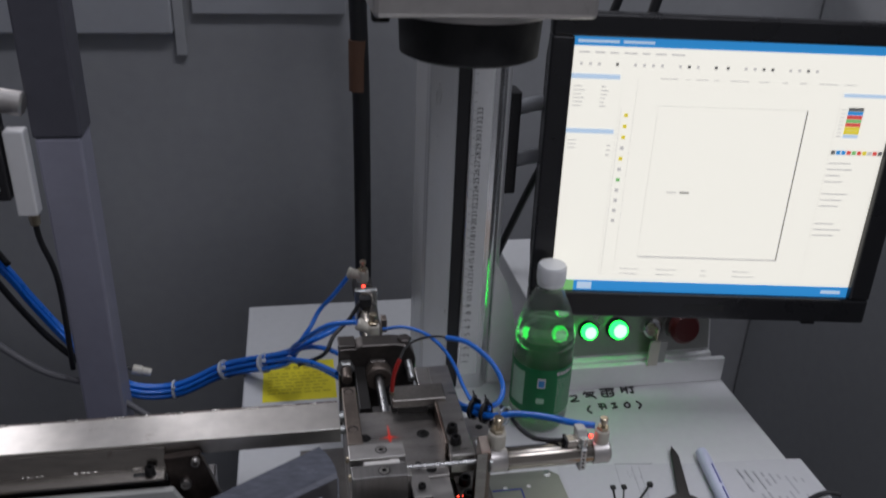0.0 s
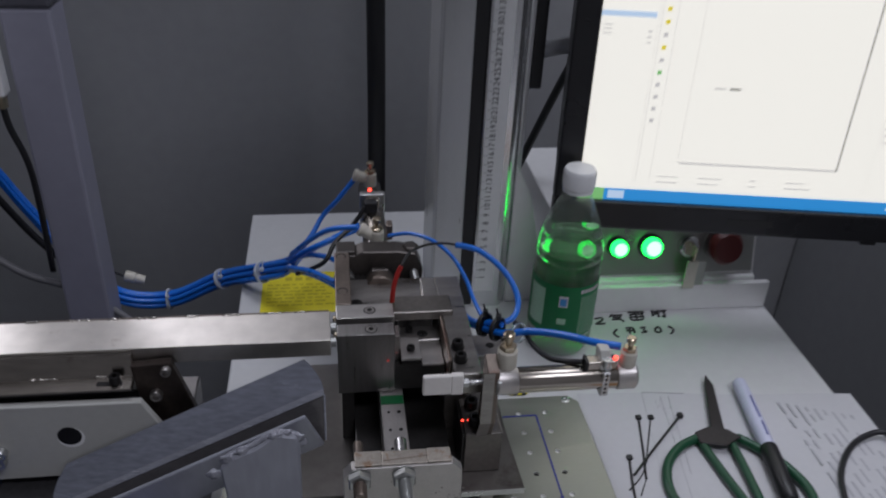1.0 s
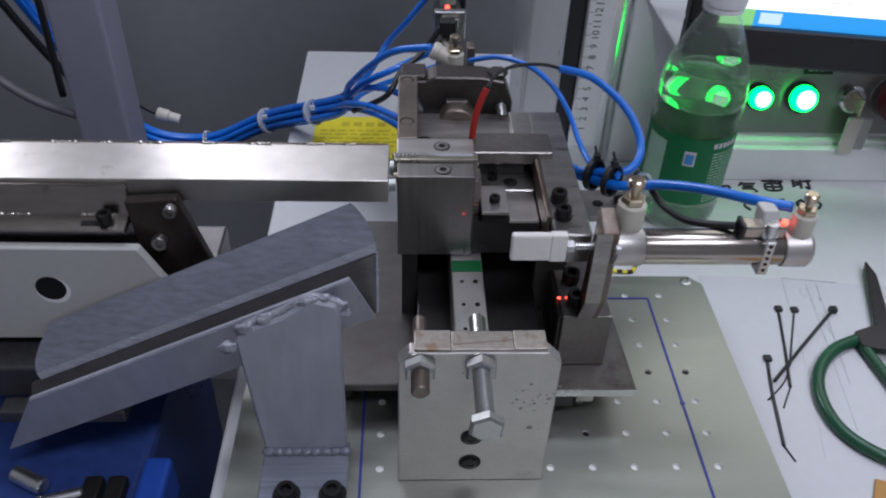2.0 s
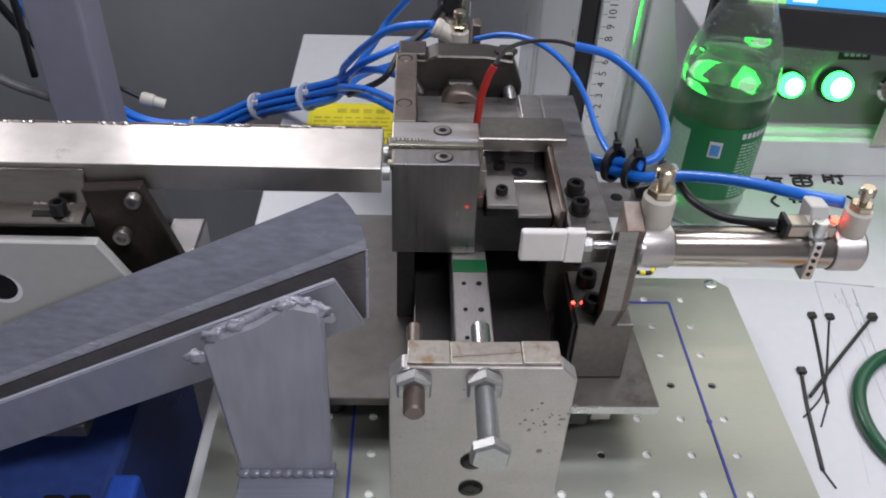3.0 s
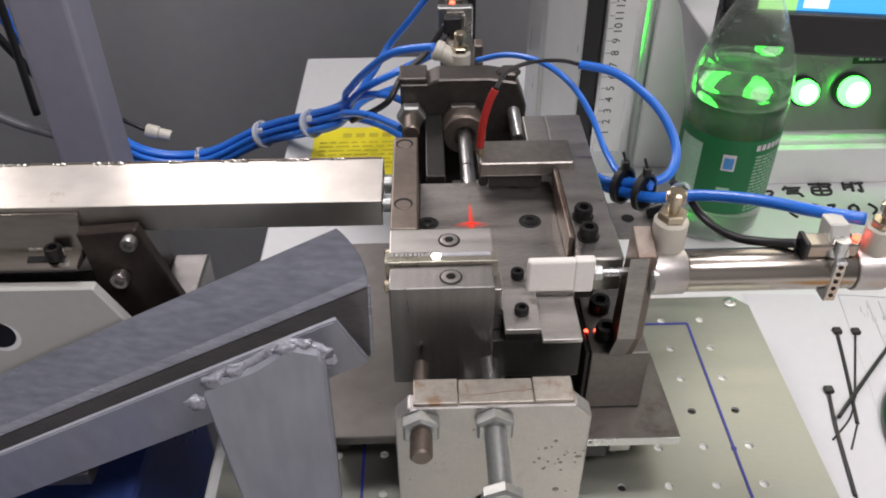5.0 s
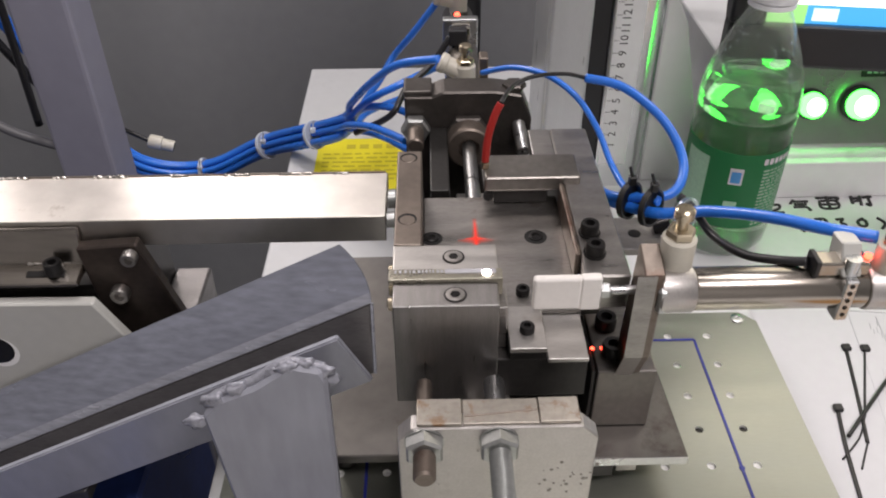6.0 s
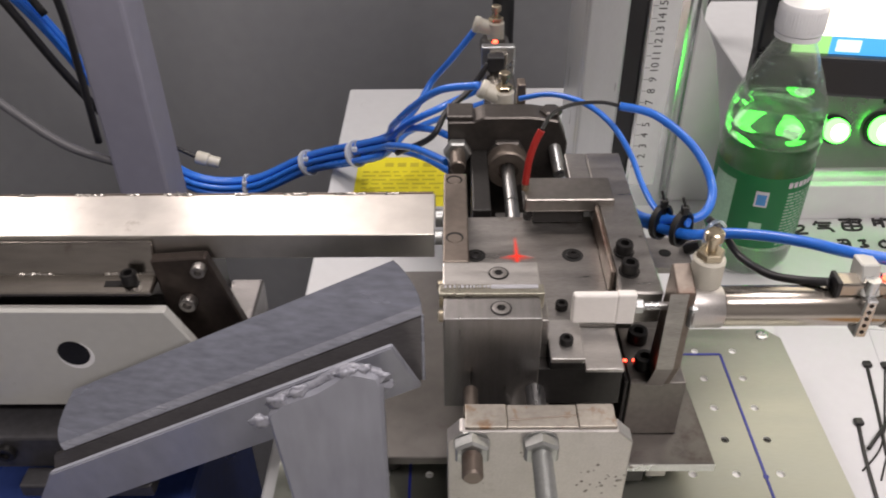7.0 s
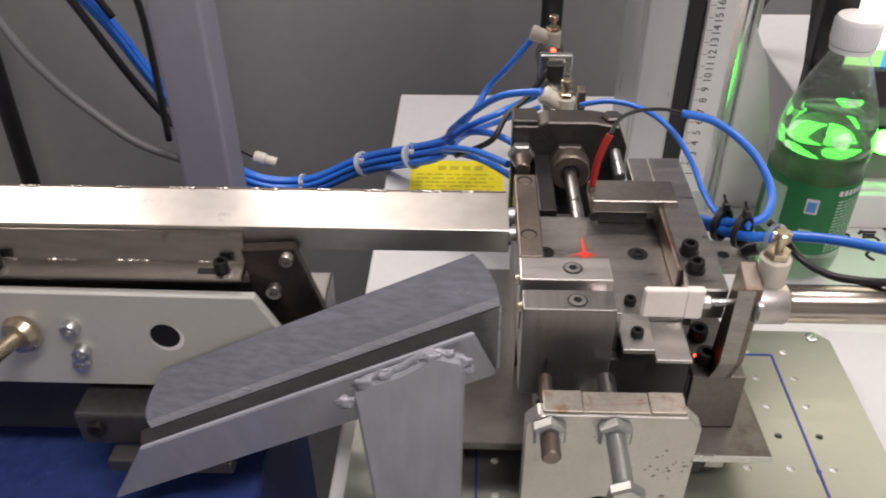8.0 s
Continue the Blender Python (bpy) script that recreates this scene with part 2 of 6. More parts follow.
M = {
    "table": mat("white_laminate", (0.62, 0.625, 0.63), 0.4, 0, 0.04, 12, 0.05, spots=0.12, spot_colour=(0.5, 0.5, 0.5)),
    "wall": mat("grey_cabinet_paint", (0.325, 0.332, 0.342), 0.55, 0, 0.06, 6, 0.1),
    "wall_light": mat("light_grey_paint", (0.33, 0.34, 0.36), 0.5, 0, 0.05, 6, 0.1),
    "floor": mat("dark_floor", (0.06, 0.06, 0.065), 0.6, 0, 0.2, 8, 0.2),
    "room": mat("room_paint", (0.5, 0.5, 0.5), 0.8, 0, 0.05, 4, 0.1),
    "plate": mat("drilled_plate_aluminium", (0.31, 0.32, 0.28), 0.36, 0.75, 0.05, 20, 0.06, (1, 8, 1)),
    "alu": mat("milled_aluminium", (0.54, 0.515, 0.495), 0.40, 0.8, 0.12, 25, 0.15, (6, 1, 6), 0.16, (0.40, 0.37, 0.345), 0.0, 45),
    "steel": mat("ground_steel", (0.37, 0.352, 0.335), 0.34, 0.95, 0.24, 40, 0.12, (1, 6, 6), 0.16, (0.16, 0.13, 0.11)),
    "steel_brushed": mat("brushed_jaw_steel", (0.25, 0.24, 0.235), 0.33, 0.95, 0.18, 60, 0.25, (10, 1, 0.6), 0.1, (0.12, 0.10, 0.09)),
    "steel_brown": mat("stained_steel", (0.21, 0.175, 0.15), 0.42, 0.85, 0.2, 30, 0.2, (1, 1, 1), 0.35, (0.11, 0.06, 0.045)),
    "steel_pale": mat("pale_ground_steel", (0.52, 0.50, 0.48), 0.36, 0.92, 0.14, 40, 0.12, (1, 6, 6), 0.14, (0.25, 0.21, 0.18)),
    "steel_bar": mat("handled_steel", (0.25, 0.232, 0.215), 0.36, 0.9, 0.2, 30, 0.12, (1, 1, 1), 0.30, (0.17, 0.125, 0.10)),
    "steel_foot": mat("foot_steel", (0.22, 0.203, 0.19), 0.40, 0.9, 0.2, 30, 0.15, (1, 1, 1), 0.25, (0.12, 0.08, 0.065)),
    "rod_grey": mat("dull_polished_rod", (0.42, 0.42, 0.42), 0.3, 0.95, 0.1, 50, 0.06, (10, 1, 10)),
    "seam_weld": mat("bright_seam_weld", (0.50, 0.47, 0.43), 0.26, 0.95, 0.25, 120, 0.3, (1, 1, 1), 0.3, (0.12, 0.09, 0.07), 0.0, 200),
    "lug": mat("dark_lug_steel", (0.075, 0.073, 0.078), 0.45, 0.6, 0.25, 30, 0.2),
    "sleeve": mat("dark_sleeve_paint", (0.085, 0.085, 0.105), 0.5, 0, 0.1, 10, 0.1),
    "lens_black": mat("matt_lens_black", (0.006, 0.006, 0.007), 0.7, 0, 0.2, 60, 0.05),
    # Near-black: the shade inside holes and the jaw slot as colour.
    "hole_shade": mat("recess_shade", (0.006, 0.006, 0.006), 0.8, 0, 0.1, 60, 0),
    "mount_steel": mat("oiled_mount_steel", (0.085, 0.076, 0.07), 0.36, 0.7, 0.25, 30, 0.15, (1, 1, 1), 0.2, (0.04, 0.034, 0.03)),
    "pit": mat("pitted_aluminium", (0.30, 0.275, 0.255), 0.5, 0.7, 0.3, 90, 0.3),
    "sheet_dark": mat("tarnished_sheet", (0.42, 0.385, 0.345), 0.24, 1.0, 0.22, 12, 0.10, (0.6, 3, 3), 0.12, (0.2, 0.16, 0.13)),
    "rusty": mat("rusty_steel", (0.40, 0.365, 0.32), 0.42, 0.75, 0.22, 40, 0.25, (1, 1, 1), 0.42, (0.27, 0.15, 0.075), 0.0, 60),
    "dark": mat("dark_steel", (0.035, 0.033, 0.032), 0.38, 0.5, 0.25, 40, 0.2),
    "bolt_black": mat("black_oxide", (0.025, 0.024, 0.024), 0.32, 0.6, 0.2, 80, 0.1),
    "zinc": mat("zinc_plated", (0.62, 0.63, 0.63), 0.28, 0.95, 0.12, 60, 0.15),
    "chrome": mat("polished_rod", (0.72, 0.72, 0.72), 0.12, 1.0, 0.03, 40, 0.0),
    "stainless": mat("stainless_tube", (0.40, 0.365, 0.32), 0.22, 1.0, 0.06, 40, 0.04, (1, 12, 12)),
    "sheet": mat("stainless_sheet", (0.66, 0.63, 0.59), 0.39, 1.0, 0.16, 9, 0.12, (1, 1, 1), 0.04, (0.3, 0.25, 0.2)),
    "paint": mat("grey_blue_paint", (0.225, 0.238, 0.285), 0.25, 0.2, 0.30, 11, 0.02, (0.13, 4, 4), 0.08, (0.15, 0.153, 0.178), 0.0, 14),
    "post": mat("lilac_grey_paint", (0.30, 0.30, 0.37), 0.45, 0, 0.06, 10, 0.1),
    "plate_pale": mat("pale_grey_paint", (0.52, 0.52, 0.49), 0.45, 0.2, 0.05, 20, 0.08, (1, 1, 1), 0.08, (0.3, 0.29, 0.26)),
    "white_plastic": mat("white_nylon", (0.86, 0.83, 0.79), 0.4, 0, 0.04, 40, 0.05),
    "cream": mat("cream_plastic", (0.60, 0.57, 0.49), 0.4, 0, 0.05, 60, 0.05),
    "brass": mat("nickel_brass", (0.50, 0.43, 0.32), 0.28, 0.95, 0.12, 60, 0.1),
    "hose": mat("blue_hose", (0.014, 0.17, 0.70), 0.3, 0, 0.06, 30, 0.02, coat=0.2),
    "hose_grey": mat("grey_hose", (0.17, 0.17, 0.18), 0.35, 0, 0.06, 30, 0.02),
    "black": mat("black_plastic", (0.014, 0.014, 0.016), 0.42, 0, 0.2, 60, 0.1),
    "black_gloss": mat("black_bezel", (0.012, 0.012, 0.014), 0.3, 0, 0.1, 40, 0.03),
    "red": mat("red_sleeve", (0.42, 0.02, 0.015), 0.4, 0, 0.08, 60, 0.05),
    "red_knob": mat("red_knob", (0.10, 0.010, 0.010), 0.35, 0, 0.08, 40, 0.05),
    "yellow": mat("yellow_label", (0.88, 0.76, 0.03), 0.45, 0, 0.03, 30, 0.02),
    "ink": mat("black_ink", (0.02, 0.02, 0.02), 0.6, 0, 0.1, 60, 0.0),
    "ink_grey": mat("grey_print", (0.42, 0.42, 0.45), 0.6, 0, 0.1, 60, 0.0),
    "ink_blue": mat("blue_marker", (0.025, 0.035, 0.26), 0.45, 0, 0.15, 60, 0.0),
    "paper": mat("white_paper", (0.57, 0.57, 0.59), 0.7, 0, 0.03, 20, 0.05),
    "blue_base": mat("blue_base_paint", (0.03, 0.10, 0.50), 0.35, 0, 0.15, 14, 0.1),
    "navy_base": mat("navy_base_paint", (0.035, 0.065, 0.23), 0.3, 0, 0.3, 14, 0.06, (1, 1, 1), 0.14, (0.015, 0.022, 0.07)),
    "green_label": mat("green_label", (0.008, 0.13, 0.04), 0.35, 0, 0.06, 30, 0.02),
    "green_grip": mat("green_grip", (0.012, 0.075, 0.035), 0.35, 0, 0.1, 40, 0.05),
    "cap": mat("white_cap", (0.82, 0.83, 0.84), 0.35, 0, 0.03, 40, 0.05),
    "column": mat("anodised_column", (0.58, 0.59, 0.60), 0.34, 0.35, 0.05, 20, 0.06, (8, 8, 1)),
    "ruler": mat("ruler_face", (0.78, 0.79, 0.79), 0.35, 0, 0.04, 20, 0.03),
    "panel": mat("panel_steel", (0.35, 0.355, 0.335), 0.32, 0.8, 0.05, 20, 0.04),
    "box_white": mat("white_box_paint", (0.80, 0.80, 0.80), 0.4, 0, 0.04, 10, 0.05),
    "weld": mat("weld_bead", (0.31, 0.316, 0.36), 0.30, 0.1, 0.25, 60, 0.6, (1, 1, 1), 0.22, (0.07, 0.065, 0.07), 0.0, 170),
    "tape": mat("brown_tape", (0.14, 0.07, 0.04), 0.5, 0, 0.1, 20, 0.1),
    "cardboard": mat("brown_card", (0.42, 0.22, 0.06), 0.7, 0, 0.1, 20, 0.1),
    "part_strip": mat("marked_plate", (0.36, 0.34, 0.28), 0.3, 0.8, 0.2, 90, 0.2, (1, 1, 1), 0.15, (0.1, 0.09, 0.07)),
    "led_green": glow("green_lamp", (0.01, 1.0, 0.065), 7.0),
    "led_core": glow("green_lamp_core", (0.48, 1.0, 0.52), 2.6),
    "led_red": glow("red_led", (1.0, 0.06, 0.03), 6.0),
    "spark": glow("laser_spark", (1.0, 0.97, 1.0), 30.0),
    "screen": glow("screen_white", (0.97, 0.95, 0.80), 1.15),
    "screen_blue": glow("screen_blue", (0.04, 0.34, 0.76), 0.9),
    "screen_pale": glow("screen_pale", (0.62, 0.80, 0.95), 0.9),
    "screen_line": glow("screen_line", (0.62, 0.61, 0.56), 1.0),
    "screen_dark": glow("screen_dark", (0.16, 0.16, 0.15), 0.9),
    "screen_yellow": glow("screen_yellow", (0.9, 0.75, 0.05), 0.9),
    "screen_green": glow("screen_green", (0.25, 0.62, 0.2), 0.9),
    "screen_red": glow("screen_red", (0.85, 0.1, 0.08), 0.9),
    "pet": thin_shell("clear_plastic", (0.98, 0.995, 0.985), 0.04, 1.6, 0.13),
    "water": liquid("drink", (0.985, 0.998, 0.99), 0.55, 0.0),
    "pen_body": clear("pen_body", (0.75, 0.78, 0.95), 0.25, 1.3),
    # Paler chute paint: rubbed edges and the fold's highlight put into colour.
    "paint_worn_highlight": mat("rubbed_highlight_paint", (0.35, 0.362, 0.41), 0.26, 0.25, 0.28, 14, 0.08, (0.4, 6, 6), 0.12, (0.2, 0.19, 0.2)),
    "web": mat("dark_grey_steel", (0.16, 0.152, 0.15), 0.36, 0.6, 0.25, 30, 0.2, (1, 6, 6), 0.15, (0.2, 0.19, 0.19)),
    "bracket": mat("dark_brown_steel", (0.085, 0.068, 0.06), 0.36, 0.85, 0.25, 30, 0.2, (1, 1, 1), 0.3, (0.06, 0.035, 0.03)),
    "riser": mat("dull_steel_plate", (0.16, 0.151, 0.142), 0.33, 0.85, 0.18, 14, 0.06, (1, 1, 1), 0.26, (0.08, 0.065, 0.06)),
    # Pale hole walls and floors stand in for glints in the holes.
    "hole": mat("hole_glint", (0.80, 0.80, 0.78), 0.5, 0.2, 0.2, 200, 0.3),
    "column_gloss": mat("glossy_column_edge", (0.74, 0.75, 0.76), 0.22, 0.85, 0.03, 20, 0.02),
    "label_film": film_label("label_film", (0.02, 0.25, 0.09), 0.45),
    # Paler copy of the chute paint: brighter front sides put into the colour.
    "paint_lit_front": mat("lit_front_grey_paint", (0.335, 0.345, 0.395), 0.36, 0.05, 0.18, 6, 0.03, (2.5, 2.5, 0.6), 0.10, (0.25, 0.25, 0.275), 0.0, 22),
    "zinc_dull": mat("dull_zinc", (0.44, 0.45, 0.44), 0.36, 0.9, 0.15, 60, 0.15),
    "clear_tie": thin_shell("clear_tie", (0.85, 0.9, 0.95), 0.1, 1.7, 0.3),
    "tie": mat("black_tie", (0.012, 0.012, 0.012), 0.4, 0, 0.1, 60, 0.05),
    "tie_white": mat("white_tie", (0.62, 0.66, 0.72), 0.4, 0, 0.05, 60, 0.05),
}

# ---- building helpers ----
ORIGIN = {}


def root(name, x, y, z, label, category, group="", kind=""):
    ob = new(name)
    ob.empty_display_size = 0.01
    ob.location = (x, y, z)
    ORIGIN[ob.name] = Vector((x, y, z))
    return tagged(ob, label, category, group, kind)


def part(name, bm, material, parent, label=""):
    """Links a bmesh, drawn in world places, as one mesh under a thing or a part."""
    o = ORIGIN.get(parent.name, Vector()) if parent else Vector()
    bmesh.ops.translate(bm, verts=bm.verts, vec=-o)
    me = bpy.data.meshes.new(name)
    bm.to_mesh(me)
    bm.free()
    me.materials.append(M[material])
    ob = new(name, me)
    ob.parent = parent
    ORIGIN[ob.name] = o
    return tagged(ob, label) if label else ob


def single(name, bm, material, label, category, group="", kind=""):
    """A thing of one mesh, with its origin at its lowest middle."""
    vs = [v.co for v in bm.verts]
    o = Vector(((min(v.x for v in vs) + max(v.x for v in vs)) / 2, (min(v.y for v in vs) + max(v.y for v in vs)) / 2, min(v.z for v in vs)))
    bmesh.ops.translate(bm, verts=bm.verts, vec=-o)
    me = bpy.data.meshes.new(name)
    bm.to_mesh(me)
    bm.free()
    me.materials.append(M[material])
    ob = new(name, me)
    ob.location = o
    ORIGIN[ob.name] = o
    return tagged(ob, label, category, group, kind)


def smooth_by_angle(bm, limit=35):
    for f in bm.faces:
        f.smooth = True
    for e in bm.edges:
        e.smooth = len(e.link_faces) == 2 and e.calc_face_angle(0) < radians(limit)


def box(x0, x1, y0, y1, z0, z1, bevel=0.0006, bm=None, seg=2):
    bm = bm or bmesh.new()
    r = bmesh.ops.create_cube(bm, size=1)
    for v in r["verts"]:
        v.co = Vector((x0 + (v.co.x + 0.5) * (x1 - x0), y0 + (v.co.y + 0.5) * (y1 - y0), z0 + (v.co.z + 0.5) * (z1 - z0)))
    if bevel:
        es = list({e for v in r["verts"] for e in v.link_edges})
        bmesh.ops.bevel(bm, geom=es, offset=bevel, segments=seg, affect="EDGES", profile=0.5)
    return bm


def prism(points, axis, a0, a1, bevel=0.0006, bm=None):
    """A prism of an outline in the two other axes (in the order x, y, z), from a0 to a1 along axis."""
    bm = bm or bmesh.new()

    def place(p, a):
        return {"x": (a, p[0], p[1]), "y": (p[0], a, p[1]), "z": (p[0], p[1], a)}[axis]
    lo = [bm.verts.new(place(p, a0)) for p in points]
    hi = [bm.verts.new(place(p, a1)) for p in points]
    fs = [bm.faces.new(lo), bm.faces.new(hi)]
    for i in range(len(points)):
        j = (i + 1) % len(points)
        fs.append(bm.faces.new((lo[i], lo[j], hi[j], hi[i])))
    bmesh.ops.recalc_face_normals(bm, faces=fs)
    if bevel:
        bmesh.ops.bevel(bm, geom=list({e for f in fs for e in f.edges}), offset=bevel, segments=1, affect="EDGES")
    return bm


def turned(profile, p0, axis, seg=32, bm=None, smooth=True):
    """A turned solid: profile of (distance along axis, radius) from p0."""
    bm = bm or bmesh.new()
    q = Vector((0, 0, 1)).rotation_difference(Vector(axis).normalized())
    rings = []
    for d, r in profile:
        if r < 1e-6:
            rings.append([bm.verts.new(Vector(p0) + q @ Vector((0, 0, d)))])
        else:
            rings.append([bm.verts.new(Vector(p0) + q @ Vector((r * math.cos(2 * math.pi * k / seg), r * math.sin(2 * math.pi * k / seg), d))) for k in range(seg)])
    fs = []
    for a, b in zip(rings, rings[1:]):
        for k in range(seg):
            j = (k + 1) % seg
            if len(a) == 1 and len(b) == 1:
                continue
            if len(a) == 1:
                fs.append(bm.faces.new((a[0], b[k], b[j])))
            elif len(b) == 1:
                fs.append(bm.faces.new((a[k], a[j], b[0])))
            else:
                fs.append(bm.faces.new((a[k], a[j], b[j], b[k])))
    for ring in (rings[0], rings[-1]):
        if len(ring) > 1:
            fs.append(bm.faces.new(ring))
    bmesh.ops.recalc_face_normals(bm, faces=fs)
    if smooth:
        smooth_by_angle(bm)
    return bm


def rod(p0, p1, r, seg=20, bm=None, chamfer=0.0):
    d = Vector(p1) - Vector(p0)
    n = d.length
    prof = [(0, r), (n, r)] if not chamfer else [(0, r - chamfer), (chamfer, r), (n - chamfer, r), (n, r - chamfer)]
    return turned(prof, p0, d, seg, bm)


def bend(points, r, seg=10, steps=8, bm=None):
    """A round cable through points, smoothed."""
    bm = bm or bmesh.new()
    ps = [Vector(p) for p in points]
    path = []
    for i in range(len(ps) - 1):
        a, b, c, d = ps[max(i - 1, 0)], ps[i], ps[i + 1], ps[min(i + 2, len(ps) - 1)]
        for k in range(steps):
            t = k / steps
            path.append(0.5 * (2 * b + (c - a) * t + (2 * a - 5 * b + 4 * c - d) * t * t + (3 * b - a - 3 * c + d) * t ** 3))
    path.append(ps[-1])
    rings, up = [], Vector((0.123, 0.2, 1)).normalized()
    for i, p in enumerate(path):
        t = (path[min(i + 1, len(path) - 1)] - path[max(i - 1, 0)]).normalized()
        u = (up - t * up.dot(t)).normalized()
        up = u
        v = t.cross(u)
        rings.append([bm.verts.new(p + r * (u * math.cos(2 * math.pi * k / seg) + v * math.sin(2 * math.pi * k / seg))) for k in range(seg)])
    for a, b in zip(rings, rings[1:]):
        for k in range(seg):
            f = bm.faces.new((a[k], a[(k + 1) % seg], b[(k + 1) % seg], b[k]))
            f.smooth = True
    bm.faces.new(rings[0])
    bm.faces.new(rings[-1])
    bmesh.ops.recalc_face_normals(bm, faces=bm.faces)
    return bm


def ring_band(c, axis, r0, r1, half, seg=24):
    """A short sleeve round a cable."""
    return turned([(-half, r0), (-half, r1), (half, r1), (half, r0), (-half, r0)], c, axis, seg)


def hexagon(c, axis, r, h, chamfer=0.0012, turn=0):
    bm = turned([(0, r - chamfer), (chamfer, r), (h - chamfer, r), (h, r - chamfer)], c, axis, 6, smooth=False)
    if turn:
        bmesh.ops.rotate(bm, verts=bm.verts, cent=Vector(c), matrix=Matrix.Rotation(radians(turn), 3, Vector(axis)))
    return bm


def socket_bolt(name, c, r, h, parent, axis=(0, 0, 1), material="bolt_black", flush=False):
    """A socket-head bolt: knurled head with a hexagonal hollow."""
    n = 24
    k = r * 0.52
    bm = turned([(0, r), (h * 0.85, r), (h, r * 0.9), (h, k), (h * 0.45, k * 0.95), (h * 0.45, 0)], c, axis, n)
    return part(name, bm, material, parent)


def screen_text(name, text, size, m, material, parent, depth=0.0):
    """Lettering as a mesh, laid at the pose m."""
    cu = bpy.data.curves.new(name, "FONT")
    cu.body, cu.size, cu.align_x, cu.align_y, cu.extrude = text, size, "CENTER", "CENTER", depth
    cu.resolution_u = 2
    tmp = new(name, cu)
    dg = bpy.context.evaluated_depsgraph_get()
    me = bpy.data.meshes.new_from_object(tmp.evaluated_get(dg))
    bpy.data.objects.remove(tmp)
    me.name = name
    me.transform(m)
    me.transform(Matrix.Translation(-ORIGIN.get(parent.name, Vector())))
    me.materials.clear()
    me.materials.append(M[material])
    ob = new(name, me)
    ob.parent = parent
    return ob

# ---- the setting ----


def setting():
    def s(name, bm, material, label):
        return single(name, bm, material, label, name.split("_")[0], kind="structure")
    s("floor", box(-2.5, 2.5, -2.5, 2.5, -0.87, -0.82, 0), "floor", "dark grey workshop floor under the bench")
    s("wall_back", box(-1.6, 1.2, 0.66, 0.70, -0.82, 0.48, 0.002), "wall", "grey painted sheet-metal cabinet back behind the bench")
    s("wall_right", box(0.66, 0.70, -0.9, 0.655, -0.82, 0.9, 0.002), "wall", "grey painted cabinet side beside the bench")
    s("wall_left", box(-1.64, -1.605, -1.6, 0.70, -0.82, 0.9, 0.002), "wall", "grey painted cabinet side by the feeder")
    # Unseen room shell, added to enclose the bench and bounce light.
    s("wall_north", box(-2.5, 2.5, 2.45, 2.5, -0.82, 2.6, 0), "room", "unseen pale room wall far behind")
    s("wall_south", box(-2.5, 2.5, -2.5, -2.45, -0.82, 2.6, 0), "room", "unseen pale room wall")
    s("wall_east", box(2.45, 2.5, -2.45, 2.45, -0.82, 2.6, 0), "room", "unseen pale room wall")
    s("wall_west", box(-2.5, -2.45, -2.45, 2.45, -0.82, 2.6, 0), "room", "unseen pale room wall")
    s("ceiling", box(-2.5, 2.5, -2.5, 2.5, 2.6, 2.65, 0), "room", "unseen pale room ceiling")
    s("trim", box(-0.392, -0.376, 0.645, 0.657, 0.30, 0.48, 0.002), "wall", "grey folded sheet edge on the cabinet back")
    s("trim_2", box(-1.6, -0.3925, 0.630, 0.657, 0.335, 0.48, 0.003), "wall_light", "paler grey panel along the cabinet back")
    s("trim_4", box(-0.364, -0.14, 0.642, 0.657, 0.362, 0.48, 0.002), "wall_light", "pale grey panel along the top of the cabinet back")
    s("trim_3", box(0.02, 0.05, 0.640, 0.657, -0.82, 0.48, 0.002), "wall", "grey folded sheet edge on the cabinet back")


def bench():
    t = root("work_table", 0.0, -0.05, -0.82, "white laminate work table with a machine on it", "table")
    part("tabletop", box(-0.30, 0.314, -0.60, 0.442, -0.045, -0.02, 0.002), "table", t)
    for x in (-0.26, 0.27):
        for y in (-0.55, 0.39):
            part("leg", box(x - 0.02, x + 0.02, y - 0.02, y + 0.02, -0.82, -0.045, 0.002), "post", t)


